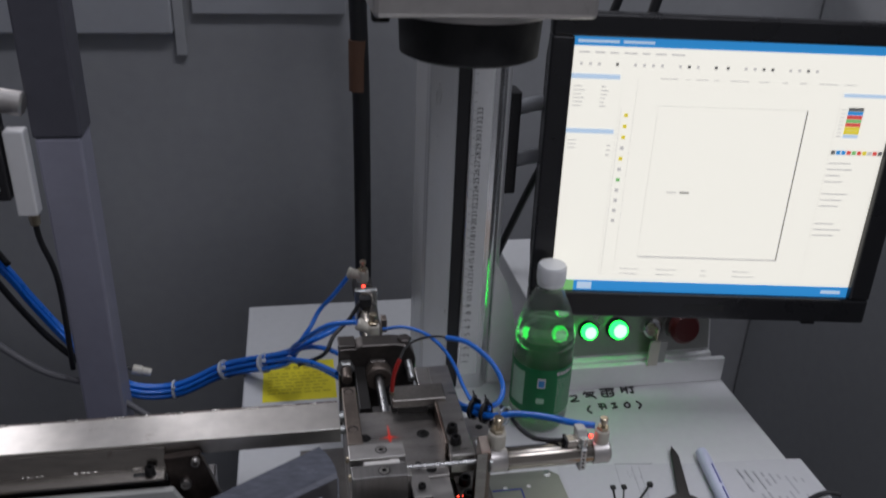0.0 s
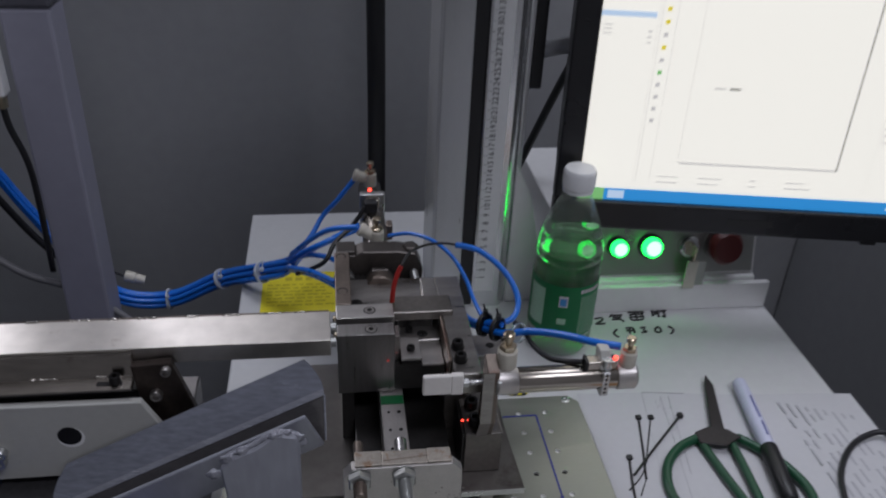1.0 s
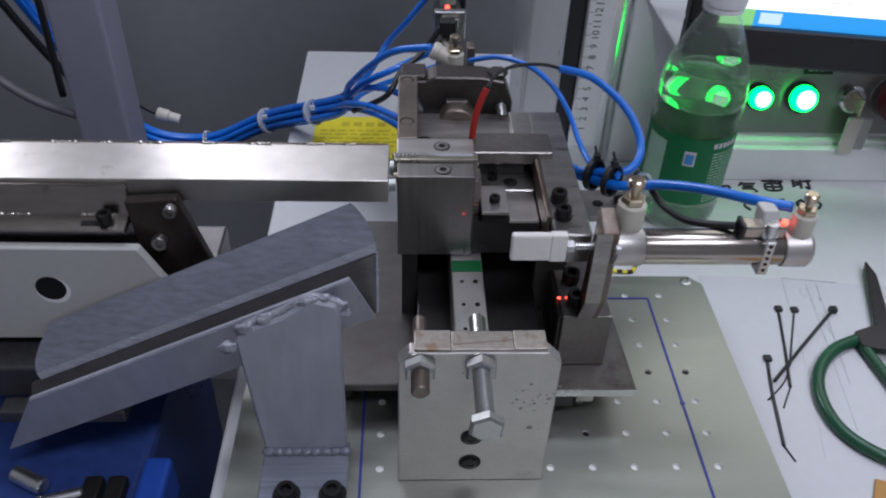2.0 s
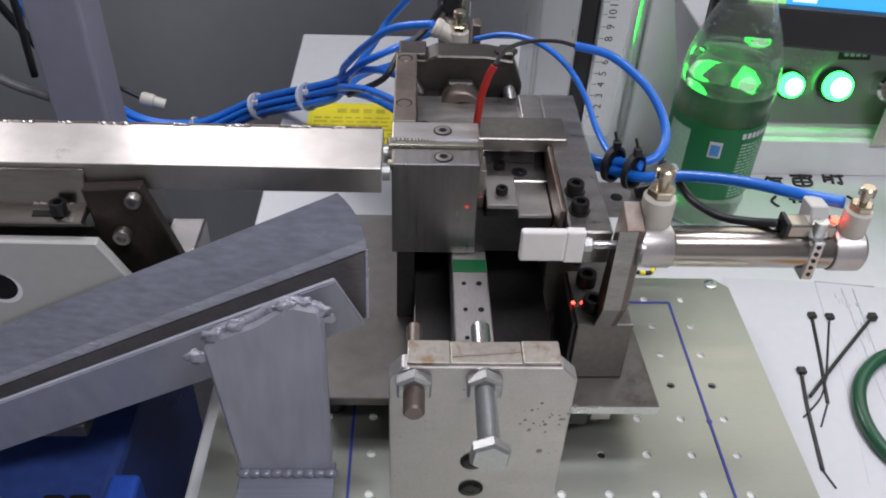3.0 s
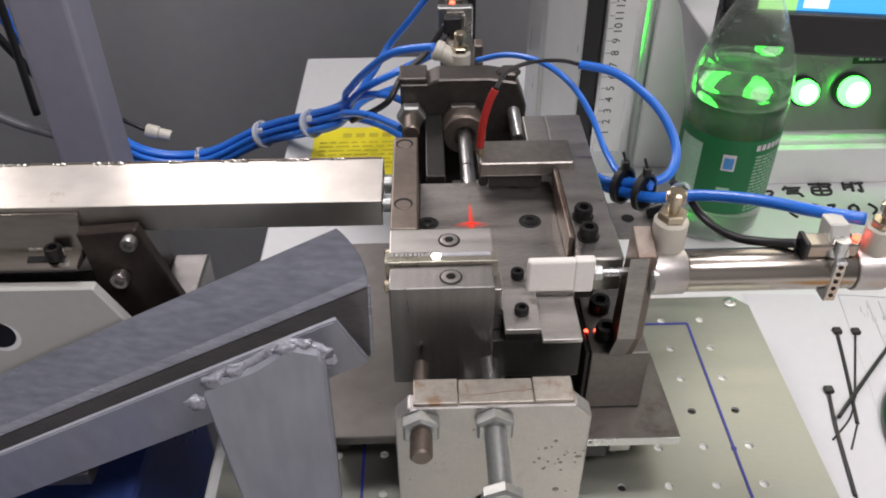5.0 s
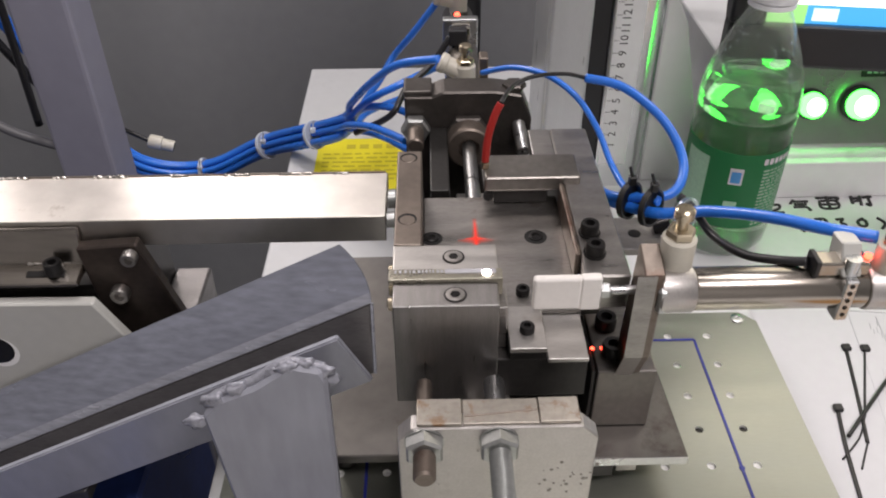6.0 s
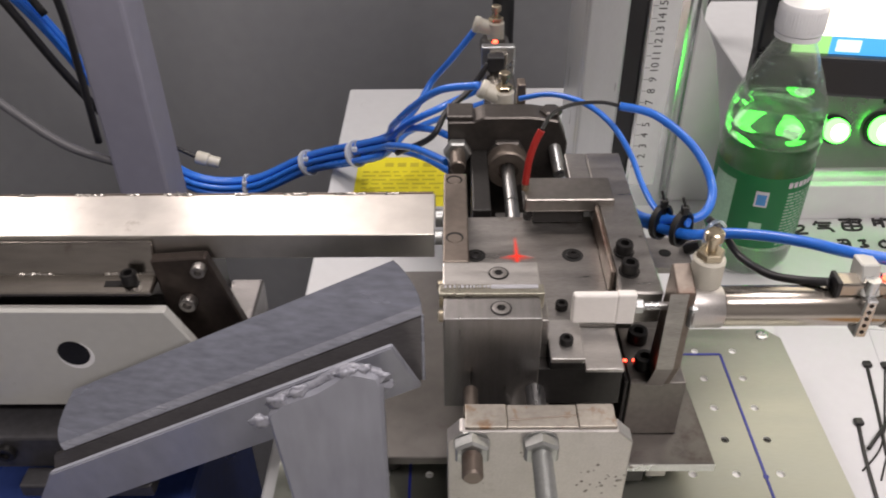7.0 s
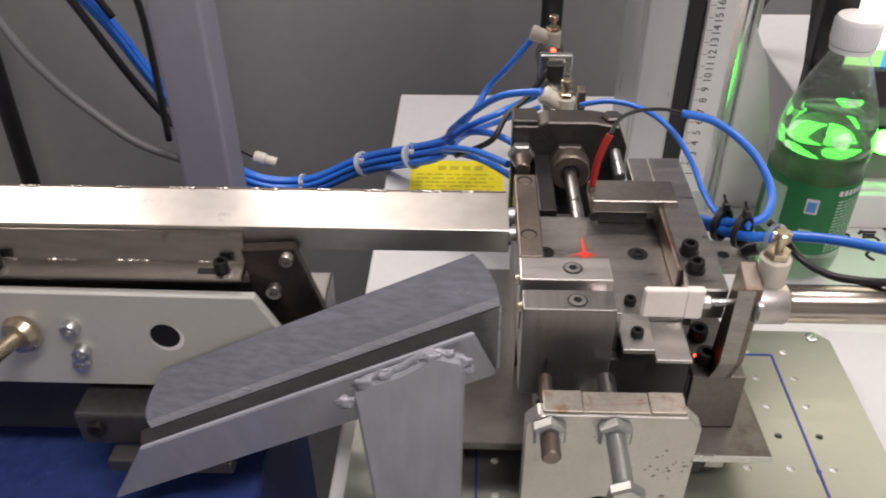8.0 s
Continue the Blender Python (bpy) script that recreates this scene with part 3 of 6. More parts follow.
# ---- the drilled base plate ----


def drilled_plate():
    t = root("base_plate", -0.125, -0.13, -0.02, "drilled aluminium base plate with blue marker lines", "plate")
    hole_r, x0, x1, y0, y1 = 0.0024, -0.287, 0.036, -0.30, 0.022
    bm = bmesh.new()
    g = 0.025
    xs = [-0.2625 + g * i for i in range(12)]
    ys = [-0.2625 + g * i for i in range(12)]
    n = 12

    def ring(cx, cy, z, r):
        return [bm.verts.new((cx + r * math.cos(2 * math.pi * (k + 0.5) / n), cy + r * math.sin(2 * math.pi * (k + 0.5) / n), z)) for k in range(n)]
    for i in range(11):
        for j in range(11):
            ax, bx, ay, by = xs[i], xs[i + 1], ys[j], ys[j + 1]
            cx, cy = (ax + bx) / 2, (ay + by) / 2
            top, low = ring(cx, cy, 0, hole_r), ring(cx, cy, -0.0020, hole_r)
            cs = [bm.verts.new(p) for p in ((bx, by, 0), (ax, by, 0), (ax, ay, 0), (bx, ay, 0))]
            for q in range(4):
                s = q * 3
                bm.faces.new([cs[q], *[top[k % n] for k in (s + 2, s + 1, s)]])
                bm.faces.new([cs[q], cs[(q + 1) % 4], top[(s + 3) % n], top[(s + 2) % n]])
            for k in range(n):
                bm.faces.new((top[k], top[(k + 1) % n], low[(k + 1) % n], low[k])).material_index = 1
            bm.faces.new(low).material_index = 1
    bmesh.ops.remove_doubles(bm, verts=bm.verts, dist=1e-5)
    bmesh.ops.recalc_face_normals(bm, faces=bm.faces)
    a, b = xs[0], xs[-1]
    c, d = ys[0], ys[-1]
    part("drilled_field", bm, "plate", t).data.materials.append(M["hole"])
    k = 0.009
    for q in ([(x0, y0), (a, y0), (a, y1), (x0, y1)], [(b, y0), (x1 - k, y0), (x1, y0 + k), (x1, y1 - k), (x1 - k, y1), (b, y1)], [(a, y0), (b, y0), (b, c), (a, c)], [(a, d), (b, d), (b, y1), (a, y1)]):
        part("plate_margin", prism(q, "z", -0.0142, 0.0, 0), "plate", t)
    part("plate_body", prism([(x0, y0), (x1 - k, y0), (x1, y0 + k), (x1, y1 - k), (x1 - k, y1), (x0, y1)], "z", -0.02, -0.0143, 0), "plate", t)
    for q in ((-0.0098, -0.0082, -0.29, -0.003), (-0.2118, -0.2102, -0.29, -0.003), (-0.21, -0.009, -0.0038, -0.0022)):
        part("marker_line", box(*q, 0.0001, 0.0004, 0), "ink_blue", t, "blue marker line")
    part("marker_dot", rod((-0.009, -0.102, 0.0001), (-0.009, -0.102, 0.0005), 0.0016), "ink_blue", t)
    for x, y in ((0.024, 0.0155), (-0.275, 0.0155)):
        socket_bolt("screw", (x, y, 0.0), 0.0042, 0.0012, t, material="zinc")
    # shaded holes that hold black screws
    for r, c in ((3, 0), (3, 1), (5, -2)):
        part("set_screw", rod(((c - 1) * 0.025, -r * 0.025, -0.006), ((c - 1) * 0.025, -r * 0.025, -0.0015), 0.0023, 12), "bolt_black", t)


# ---- the fixture: fixed base ----


def fixture_base():
    t = root("fixture_base", -0.145, -0.03, 0.0, "machined steel slide base with a riser plate on the drilled plate", "machine base")
    bm = prism([(-0.232, -0.112), (-0.104, -0.112), (-0.104, -0.1165), (-0.047, -0.1165), (-0.0495, -0.05), (-0.0495, 0.05), (-0.232, 0.05)], "z", 0.024, 0.030, 0.0006)
    part("riser_plate", bm, "riser", t, "grey steel plate with a bright front edge")
    part("bright_edge", box(-0.1035, -0.0472, -0.1170, -0.1166, 0.0246, 0.0296, 0), "zinc", t)
    for x, y in ((-0.222, -0.09), (-0.222, 0.03), (-0.095, -0.095), (-0.06, 0.03)):
        part("spacer", rod((x, y, 0.0), (x, y, 0.024), 0.007, 20), "dark", t)
    part("clamp_block", box(-0.097, -0.083, -0.114, -0.10, 0.012, 0.0238, 0.0008), "dark", t)
    part("clamp_block", box(-0.082, -0.071, -0.114, -0.104, 0.016, 0.0238, 0.0008), "steel", t)
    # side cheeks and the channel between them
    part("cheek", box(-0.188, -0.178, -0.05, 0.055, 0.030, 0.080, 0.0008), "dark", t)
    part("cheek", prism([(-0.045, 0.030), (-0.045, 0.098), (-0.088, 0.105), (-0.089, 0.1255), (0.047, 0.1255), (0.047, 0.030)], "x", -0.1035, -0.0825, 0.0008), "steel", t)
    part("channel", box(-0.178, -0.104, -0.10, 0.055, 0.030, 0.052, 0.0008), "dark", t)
    part("slide_rail", box(-0.158, -0.139, -0.142, 0.05, 0.052, 0.079, 0.0008), "alu", t, "pale guide rail with small holes")
    part("rail_end", box(-0.1575, -0.1395, -0.066, -0.056, 0.0792, 0.0796, 0), "green_label", t, "green dab of paint")
    for y in (-0.075, -0.095, -0.115):
        for x, r in ((-0.144, 0.0016), (-0.152, 0.0012)):
            part("rail_hole", rod((x, y, 0.0785), (x, y, 0.0793), r, 12), "bolt_black", t)
    part("rear_bridge", box(-0.1165, -0.1037, 0.0, 0.0468, 0.1165, 0.1252, 0.0006), "steel", t)
    return t


def stop_block():
    t = root("stop_block", -0.148, -0.15, 0.0, "aluminium stop block with adjusting bolts, rusty along its top", "stop block")
    bm = prism([(-0.189, 0.0), (-0.1065, 0.0), (-0.1065, 0.097), (-0.1135, 0.1045), (-0.183, 0.1045), (-0.189, 0.0975)], "y", -0.158, -0.150, 0.0006)
    part("block", bm, "alu", t)
    part("back_plate", box(-0.1835, -0.1125, -0.1498, -0.144, 0.0, 0.094, 0.0006), "alu", t)
    for x0, x1, y0, z1 in ((-0.181, -0.1625, -0.1572, 0.1064), (-0.1623, -0.131, -0.1568, 0.1058), (-0.1308, -0.1142, -0.1568, 0.1064)):
        part("top_strip", box(x0, x1, y0, -0.1435, 0.1046, z1, 0.0005), "rusty", t, "rust-stained steel strip")
    part("scratch", rod((-0.1615, -0.1530, 0.1060), (-0.1315, -0.1500, 0.1060), 0.00035, 6), "steel_brown", t)
    for x, r0, length, shade in ((-0.178, 0.0086, 0.017, "dark"), (-0.1475, 0.0086, 0.034, "zinc")):
        z = 0.0965 if x < -0.16 else 0.0968
        nut = part("nut", hexagon((x, -0.1582, z), (0, -1, 0), r0, 0.007, turn=30), "zinc_dull", t)
        part("washer", turned([(0, 0.0082), (0.0008, 0.0082), (0.0008, 0.004)], (x, -0.1580, z), (0, -1, 0), 28), "zinc_dull", t)
        prof = []
        n = int(length / 0.0011)
        for k in range(n):
            prof += [(k * 0.0011, 0.0040), (k * 0.0011 + 0.00055, 0.0047)]
        prof += [(length, 0.0038), (length, 0)]
        bolt = part("bolt", turned(prof, (x, -0.160, z), (0, -1, 0), 20), "steel_brown" if shade == "dark" else "zinc_dull", t)
        part("shank", rod((x, -0.144, z), (x, -0.126, z), 0.0045 if shade == "zinc" else 0.0035), "rod_grey" if shade == "zinc" else "steel_brown", t)
        if shade == "zinc":
            part("bolt_head", hexagon((x, -0.160 - length, z), (0, -1, 0), 0.0088, 0.0062, turn=24), "zinc_dull", t)
    for z in (0.039, 0.017):
        part("bolt_hole", turned([(0, 0.0062), (0.0003, 0.0062), (0.0003, 0.0)], (-0.149, -0.1582, z), (0, -1, 0), 24), "hole_shade", t)
        socket_bolt("bolt", (-0.149, -0.1585, z - 0.0006), 0.0046, 0.0006, t, (0, -1, 0))
    rr = random.Random(12)
    spots = [(-0.118, 0.047, 0.0016)] + [(-0.119 + rr.gauss(0, 0.0055), 0.068 + rr.gauss(0, 0.0075), rr.uniform(0.0003, 0.0011)) for _ in range(22)] + [(-0.152 + rr.gauss(0, 0.003), 0.088 + rr.gauss(0, 0.002), rr.uniform(0.0005, 0.0012)) for _ in range(4)] + [(rr.uniform(-0.187, -0.110), rr.uniform(0.004, 0.09), rr.uniform(0.0002, 0.0004)) for _ in range(8)]
    for x, z, q in spots:
        part("pit", turned([(0, q), (0.00015, q * 0.8), (0.00015, 0.0)], (x, -0.1581, z), (0, -1, 0), 9), "pit", t)


# ---- the fixture: carriage that slides on the base ----


def carriage():
    t = root("carriage", -0.148, -0.06, 0.080, "ground steel clamping carriage with two jaws on the slide", "clamp")
    # Slide body near-black, darker than the jaws and plates above it.
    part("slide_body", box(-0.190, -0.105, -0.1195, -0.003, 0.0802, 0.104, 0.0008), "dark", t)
    bm = prism([(-0.1778, -0.003), (-0.1055, -0.003), (-0.1055, -0.097), (-0.1435, -0.097), (-0.1435, -0.0788), (-0.1778, -0.0788)], "z", 0.1042, 0.112, 0.0006)
    part("middle_plate", bm, "steel", t)
    part("side_strip", box(-0.191, -0.178, -0.0788, 0.004, 0.1042, 0.1375, 0.0008), "steel_brown", t)
    part("rear_jaw", box(-0.191, -0.1445, -0.0980, -0.0791, 0.1042, 0.1375, 0.0007), "steel_pale", t)
    part("front_jaw", box(-0.1905, -0.1455, -0.1212, -0.1058, 0.080, 0.1375, 0.0007), "steel_brushed", t)
    # Floor coloured near-black so the slot reads as deep shade.
    part("jaw_floor", box(-0.190, -0.146, -0.1057, -0.0981, 0.1042, 0.118, 0), "hole_shade", t)
    part("jaw_step", box(-0.1453, -0.1410, -0.112, -0.0972, 0.1042, 0.128, 0.0006), "steel", t)
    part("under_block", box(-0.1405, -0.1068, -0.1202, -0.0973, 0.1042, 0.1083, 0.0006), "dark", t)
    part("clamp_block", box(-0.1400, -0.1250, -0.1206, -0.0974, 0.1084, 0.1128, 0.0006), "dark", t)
    part("clamp_plate", box(-0.1408, -0.1247, -0.1245, -0.0972, 0.1129, 0.1155, 0.0004), "steel_pale", t)
    part("front_tab", box(-0.1243, -0.1065, -0.1262, -0.0972, 0.1084, 0.1105, 0.0004), "steel_pale", t)
    for yy in (-0.1105, -0.0885):
        part("plunger", turned([(0, 0.0030), (0.002, 0.0028), (0.0026, 0.0015), (0.0026, 0)], (-0.1906 if yy < -0.1 else -0.1911, yy, 0.1300), (-1, 0, 0), 18), "brass", t, "small sprung plunger")
    for x, y in ((-0.164, -0.0882), (-0.164, -0.1140)):
        part("counterbore", turned([(0, 0.0050), (0.0004, 0.0050), (0.0004, 0)], (x, y, 0.1373), (0, 0, 1), 24), "dark", t)
        bolt = socket_bolt("bolt", (x, y, 0.1376), 0.0041, 0.0005, t, material="steel")
        part("hex_socket", hexagon((x, y, 0.1379), (0, 0, 1), 0.0022, 0.0003, 0.0001), "bolt_black", bolt)
    for x, y in ((-0.1315, -0.0845), (-0.1325, -0.1135)):
        socket_bolt("bolt", (x, y, 0.1122 if y > -0.1 else 0.1155), 0.0033, 0.0035, t)
    for x, y in ((-0.185, -0.003), (-0.185, -0.0585)):
        part("screw_hole", turned([(0, 0.0046), (0.0003, 0.0046), (0.0003, 0)], (x, y, 0.1373), (0, 0, 1), 24), "hole_shade", t)
        part("hole_wall", turned([(0, 0.0037), (0.0002, 0.0035), (0.0002, 0)], (x, y - 0.0009, 0.1376), (0, 0, 1), 24), "steel_brown", t)
    for x, y, r in ((-0.1205, -0.0405, 0.0058), (-0.1735, -0.0405, 0.0055), (-0.1205, -0.0885, 0.0045)):
        part("counterbore", turned([(0, r), (0.0003, r), (0.0003, 0)], (x, y, 0.1119), (0, 0, 1), 28), "hole_shade", t)
        socket_bolt("bolt", (x, y, 0.1119), r * 0.62, 0.0011, t)
    # the pushing rod goes with the carriage
    part("piston_rod", rod((-0.150, 0.0205, 0.106), (-0.150, 0.125, 0.106), 0.0042, 24), "rod_grey", t)
    part("rod_tip", rod((-0.150, -0.0025, 0.106), (-0.150, 0.0195, 0.106), 0.0043, 24, chamfer=0.0006), "rod_grey", t)
    part("rod_groove", rod((-0.150, 0.0196, 0.106), (-0.150, 0.0204, 0.106), 0.0039, 24), "dark", t)
    return t


def strip_plate():
    t = root("marked_strip", -0.1675, -0.1019, 0.130, "thin metal nameplate strip clamped in the jaws", "nameplate")
    part("strip", box(-0.1925, -0.1432, -0.1055, -0.0983, 0.130, 0.1392, 0.0004), "part_strip", t)
    part("edge_label", box(-0.168, -0.146, -0.1018, -0.0990, 0.1392, 0.1394, 0), "ink_grey", t)
    r = random.Random(5)
    x = -0.190
    while x < -0.147:
        w = r.uniform(0.0005, 0.0013)
        part("engraved_bar", box(x, x + w, -0.1014, -0.0996, 0.1394, 0.1396, 0), "ink_grey", t)
        x += w + r.uniform(0.0005, 0.0012)
    return t


def side_lever():
    t = root("stop_lever", -0.118, 0.0, 0.112, "brown-stained steel stop arm bolted to the slide base", "lever")
    part("bar", box(-0.1455, -0.0945, -0.0125, 0.0115, 0.1212, 0.1300, 0.0014, seg=3), "steel_bar", t)
    part("arm_face", box(-0.1062, -0.1037, -0.074, -0.0127, 0.1123, 0.1268, 0.0008), "steel_brown", t)
    # Dark block draws the shade in the gap below the bar.
    part("bar_gap_shade", box(-0.1400, -0.1110, -0.0095, 0.0105, 0.1123, 0.1210, 0.0005), "dark", t)
    for y in (-0.0565, -0.0725):
        part("washer", turned([(0, 0.0054), (0.001, 0.0054), (0.001, 0)], (-0.0970, y, 0.1256), (0, 0, 1), 24), "bolt_black", t)
        socket_bolt("bolt", (-0.0970, y, 0.1266), 0.0046, 0.0055, t)
    part("stop_screw", rod((-0.143, -0.012, 0.118), (-0.143, -0.0102, 0.118), 0.0028, 16), "bolt_black", t)
    part("stop_screw", rod((-0.1445, -0.002, 0.130), (-0.1445, -0.002, 0.134), 0.0022, 16), "brass", t)


# ---- pneumatic cylinders ----


def port(parent, x, y, z, elbow=None, s=1.0):
    """A speed valve: cream body, nickel hexagon and a brass knob on a screw."""
    b = part("valve_body", turned([(0, 0.0062 * s), (0.001, 0.0066 * s), (0.013 * s, 0.0066 * s), (0.014 * s, 0.0058 * s)], (x, y, z), (0, 0, 1), 24), "cream", parent, "cream plastic valve body")
    part("valve_nut", hexagon((x, y, z + 0.014 * s), (0, 0, 1), 0.0056 * s, 0.0035 * s, 0.0006), "brass", b)
    part("valve_screw", rod((x, y, z + 0.0175 * s), (x, y, z + 0.023 * s), 0.0022 * s, 16), "brass", b)
    part("valve_knob", turned([(0, 0.0038 * s), (0.0035 * s, 0.0038 * s), (0.0042 * s, 0.003 * s), (0.0042 * s, 0)], (x, y, z + 0.0225 * s), (0, 0, 1), 18), "brass", b)
    if elbow:
        e = Vector(elbow)
        c = Vector((x, y, z + 0.007 * s))
        part("elbow", turned([(0, 0.0056 * s), (0.013 * s, 0.0056 * s), (0.0135 * s, 0.0064 * s), (0.017 * s, 0.0064 * s), (0.018 * s, 0.0052 * s)], c, e, 22), "cream", b)


def side_cylinder():
    y, z = -0.1000, 0.1265
    t = root("side_cylinder", -0.02, y, 0.030, "stainless mini air cylinder on a brown steel bracket", "air cylinder")
    part("bracket", prism([(-0.1075, 0.140), (-0.091, 0.146), (-0.083, 0.071), (-0.098, 0.071), (-0.1075, 0.092)], "x", -0.0825, -0.0735, 0.0007), "steel_brown", t, "upright brown-stained steel plate")
    part("bracket_edge", prism([(-0.1077, 0.1402), (-0.1074, 0.0920), (-0.0979, 0.0705), (-0.0982, 0.0703), (-0.1080, 0.0919), (-0.1080, 0.1402)], "x", -0.0823, -0.0737, 0), "steel", t)
    part("foot", box(-0.0935, -0.0640, -0.0960, -0.0530, 0.0302, 0.0700, 0.0008), "steel_foot", t)
    # Thin dark sheet puts the foot's shaded left side into colour.
    part("foot_shaded_side", box(-0.0960, -0.0937, -0.0945, -0.0530, 0.0302, 0.0690, 0.0006), "dark", t)
    for yy in (-0.063, -0.083):
        socket_bolt("bolt", (-0.084, yy, 0.0700), 0.0056, 0.0070, t)
    part("nose", turned([(0, 0.0085), (0.002, 0.0106), (0.016, 0.0106), (0.017, 0.0099)], (-0.0722, y, z), (1, 0, 0), 32), "alu", t)
    part("collar", hexagon((-0.0722, y, z), (1, 0, 0), 0.0112, 0.0045), "zinc", t)
    part("tube", turned([(0, 0.0094), (0.001, 0.0098), (0.075, 0.0098), (0.076, 0.0094)], (-0.0553, y, z), (1, 0, 0), 36), "stainless", t)
    part("end_cap", turned([(0, 0.0104), (0.001, 0.0108), (0.0135, 0.0108), (0.0155, 0.0090)], (0.0207, y, z), (1, 0, 0), 36), "alu", t)
    port(t, -0.0628, y + 0.006, z + 0.0090, s=1.15)
    port(t, 0.0285, y, z + 0.0098, s=0.95)
    part("sensor_band", prism([(y - 0.0100, z - 0.012), (y + 0.0100, z - 0.012), (y + 0.0100, z + 0.0105), (y - 0.0100, z + 0.0105)], "x", 0.0075, 0.0135, 0.0008), "zinc", t, "perforated steel strap")
    for k in range(5):
        part("band_hole", rod((0.0105, y - 0.01035, z - 0.008 + 0.0040 * k), (0.0105, y - 0.0098, z - 0.008 + 0.0040 * k), 0.0011, 10), "bolt_black", t)
    part("band_screw", rod((0.0105, y - 0.004, z + 0.0105), (0.0105, y - 0.004, z + 0.019), 0.0035, 18), "zinc", t)
    part("band_bracket", prism([(y - 0.007, z + 0.0106), (y + 0.009, z + 0.0106), (y + 0.011, z + 0.0225), (y + 0.001, z + 0.0235)], "x", 0.0062, 0.0148, 0.0006), "plate_pale", t)
    s = part("sensor", box(-0.0045, 0.0190, y - 0.0048, y + 0.0048, z + 0.0093, z + 0.0165, 0.001), "stainless", t, "small reed sensor with a red light")
    part("sensor_light", turned([(0, 0.0019), (0.0013, 0.0016), (0.0018, 0)], (0.0186, y - 0.0005, z + 0.0166), (0, 0, 1), 16), "led_red", s, "glowing red light")
    part("sensor_plug", box(-0.0052, -0.0028, y - 0.0052, y + 0.0052, z + 0.0091, z + 0.0175, 0.0006), "black", s)
    for c in t.children:
        if c.name.split(".")[0] not in ("bracket", "foot", "foot_shaded_side", "bolt"):
            c.location.x -= 0.0035
    return t


def pusher():
    y, z = -0.1000, 0.1265
    t = root("pusher", -0.114, y, z, "white nylon push block on a polished piston rod", "push block")
    part("blade", box(-0.1295, -0.1078, y - 0.0038, y + 0.0004, z - 0.0080, z + 0.0098, 0.0015, seg=3), "white_plastic", t)
    part("holder", box(-0.1086, -0.0995, y - 0.0041, y + 0.0007, z - 0.0082, z + 0.0100, 0.0010, seg=3), "white_plastic", t)
    part("rod_nut", hexagon((-0.0995, y, z), (1, 0, 0), 0.0036, 0.0045, 0.0006), "zinc", t)
    part("rod", rod((-0.095, y, z), (-0.012, y, z), 0.0021, 20), "rod_grey", t)
    return t


def rear_cylinder():
    x, z = -0.150, 0.106
    t = root("rear_cylinder", x, 0.16, 0.030, "dark air cylinder on a blackened block behind the slide", "air cylinder")
    part("mount", prism([(-0.189, 0.03), (-0.113, 0.03), (-0.110, 0.115), (-0.1165, 0.131), (-0.134, 0.134), (-0.1655, 0.134), (-0.172, 0.131), (-0.189, 0.131)], "y", 0.078, 0.098, 0.001), "mount_steel", t)
    part("mount_cap", box(-0.1895, -0.172, 0.078, 0.098, 0.1312, 0.1350, 0.0012), "mount_steel", t)
    part("side_pillar", box(-0.174, -0.163, 0.006, 0.0775, 0.030, 0.1105, 0.0008), "dark", t)
    part("collar", turned([(0.003, 0.0), (0.003, 0.0062), (0, 0.0068), (0, 0.0125), (0.001, 0.0135), (0.012, 0.0135)], (x, 0.058, z), (0, 1, 0), 36), "steel_brown", t)
    part("collar_nut", hexagon((x, 0.071, z), (0, 1, 0), 0.0150, 0.0065), "mount_steel", t)
    part("barrel", turned([(0, 0.011), (0.003, 0.0125), (0.165, 0.0125), (0.170, 0.010)], (x, 0.099, z), (0, 1, 0), 36), "stainless", t)
    for xx, zz in ((-0.1825, 0.1115),):
        part("nut", hexagon((xx, 0.0775, zz), (0, -1, 0), 0.0092, 0.008), "zinc_dull", t)
        part("stud", rod((xx, 0.070, zz), (xx, 0.052, zz), 0.0052, 20, chamfer=0.0008), "steel_brown", t)
    part("stud", rod((-0.1185, 0.078, 0.112), (-0.1165, 0.056, 0.104), 0.0042, 20, chamfer=0.0006), "rod_grey", t, "bright loose stud")
    part("stud_nut", hexagon((-0.121, 0.088, 0.131), (0, 0, 1), 0.0075, 0.0045), "mount_steel", t)
    port(t, x, 0.121, z + 0.0120, (-1, 0.15, 0.5), 1.05)
    port(t, x, 0.247, z + 0.0120, (-1, 0.05, 0.3), 1.05)
    s = part("sensor", box(x - 0.007, x + 0.007, 0.192, 0.222, z + 0.012, z + 0.022, 0.0012), "stainless", t)
    part("sensor_band", box(x - 0.013, x + 0.013, 0.201, 0.209, z - 0.013, z + 0.024, 0.001), "zinc", t)
    part("sensor_light", turned([(0, 0.0022), (0.0014, 0.0018), (0.002, 0)], (x - 0.002, 0.215, z + 0.0221), (0, 0, 1), 14), "led_red", s, "glowing red light")
    part("sensor_plug", box(x - 0.009, x + 0.004, 0.183, 0.193, z + 0.011, z + 0.023, 0.001), "black", s)
    part("clip", box(x + 0.010, x + 0.016, 0.130, 0.142, z + 0.010, z + 0.026, 0.001), "steel_brown", t)


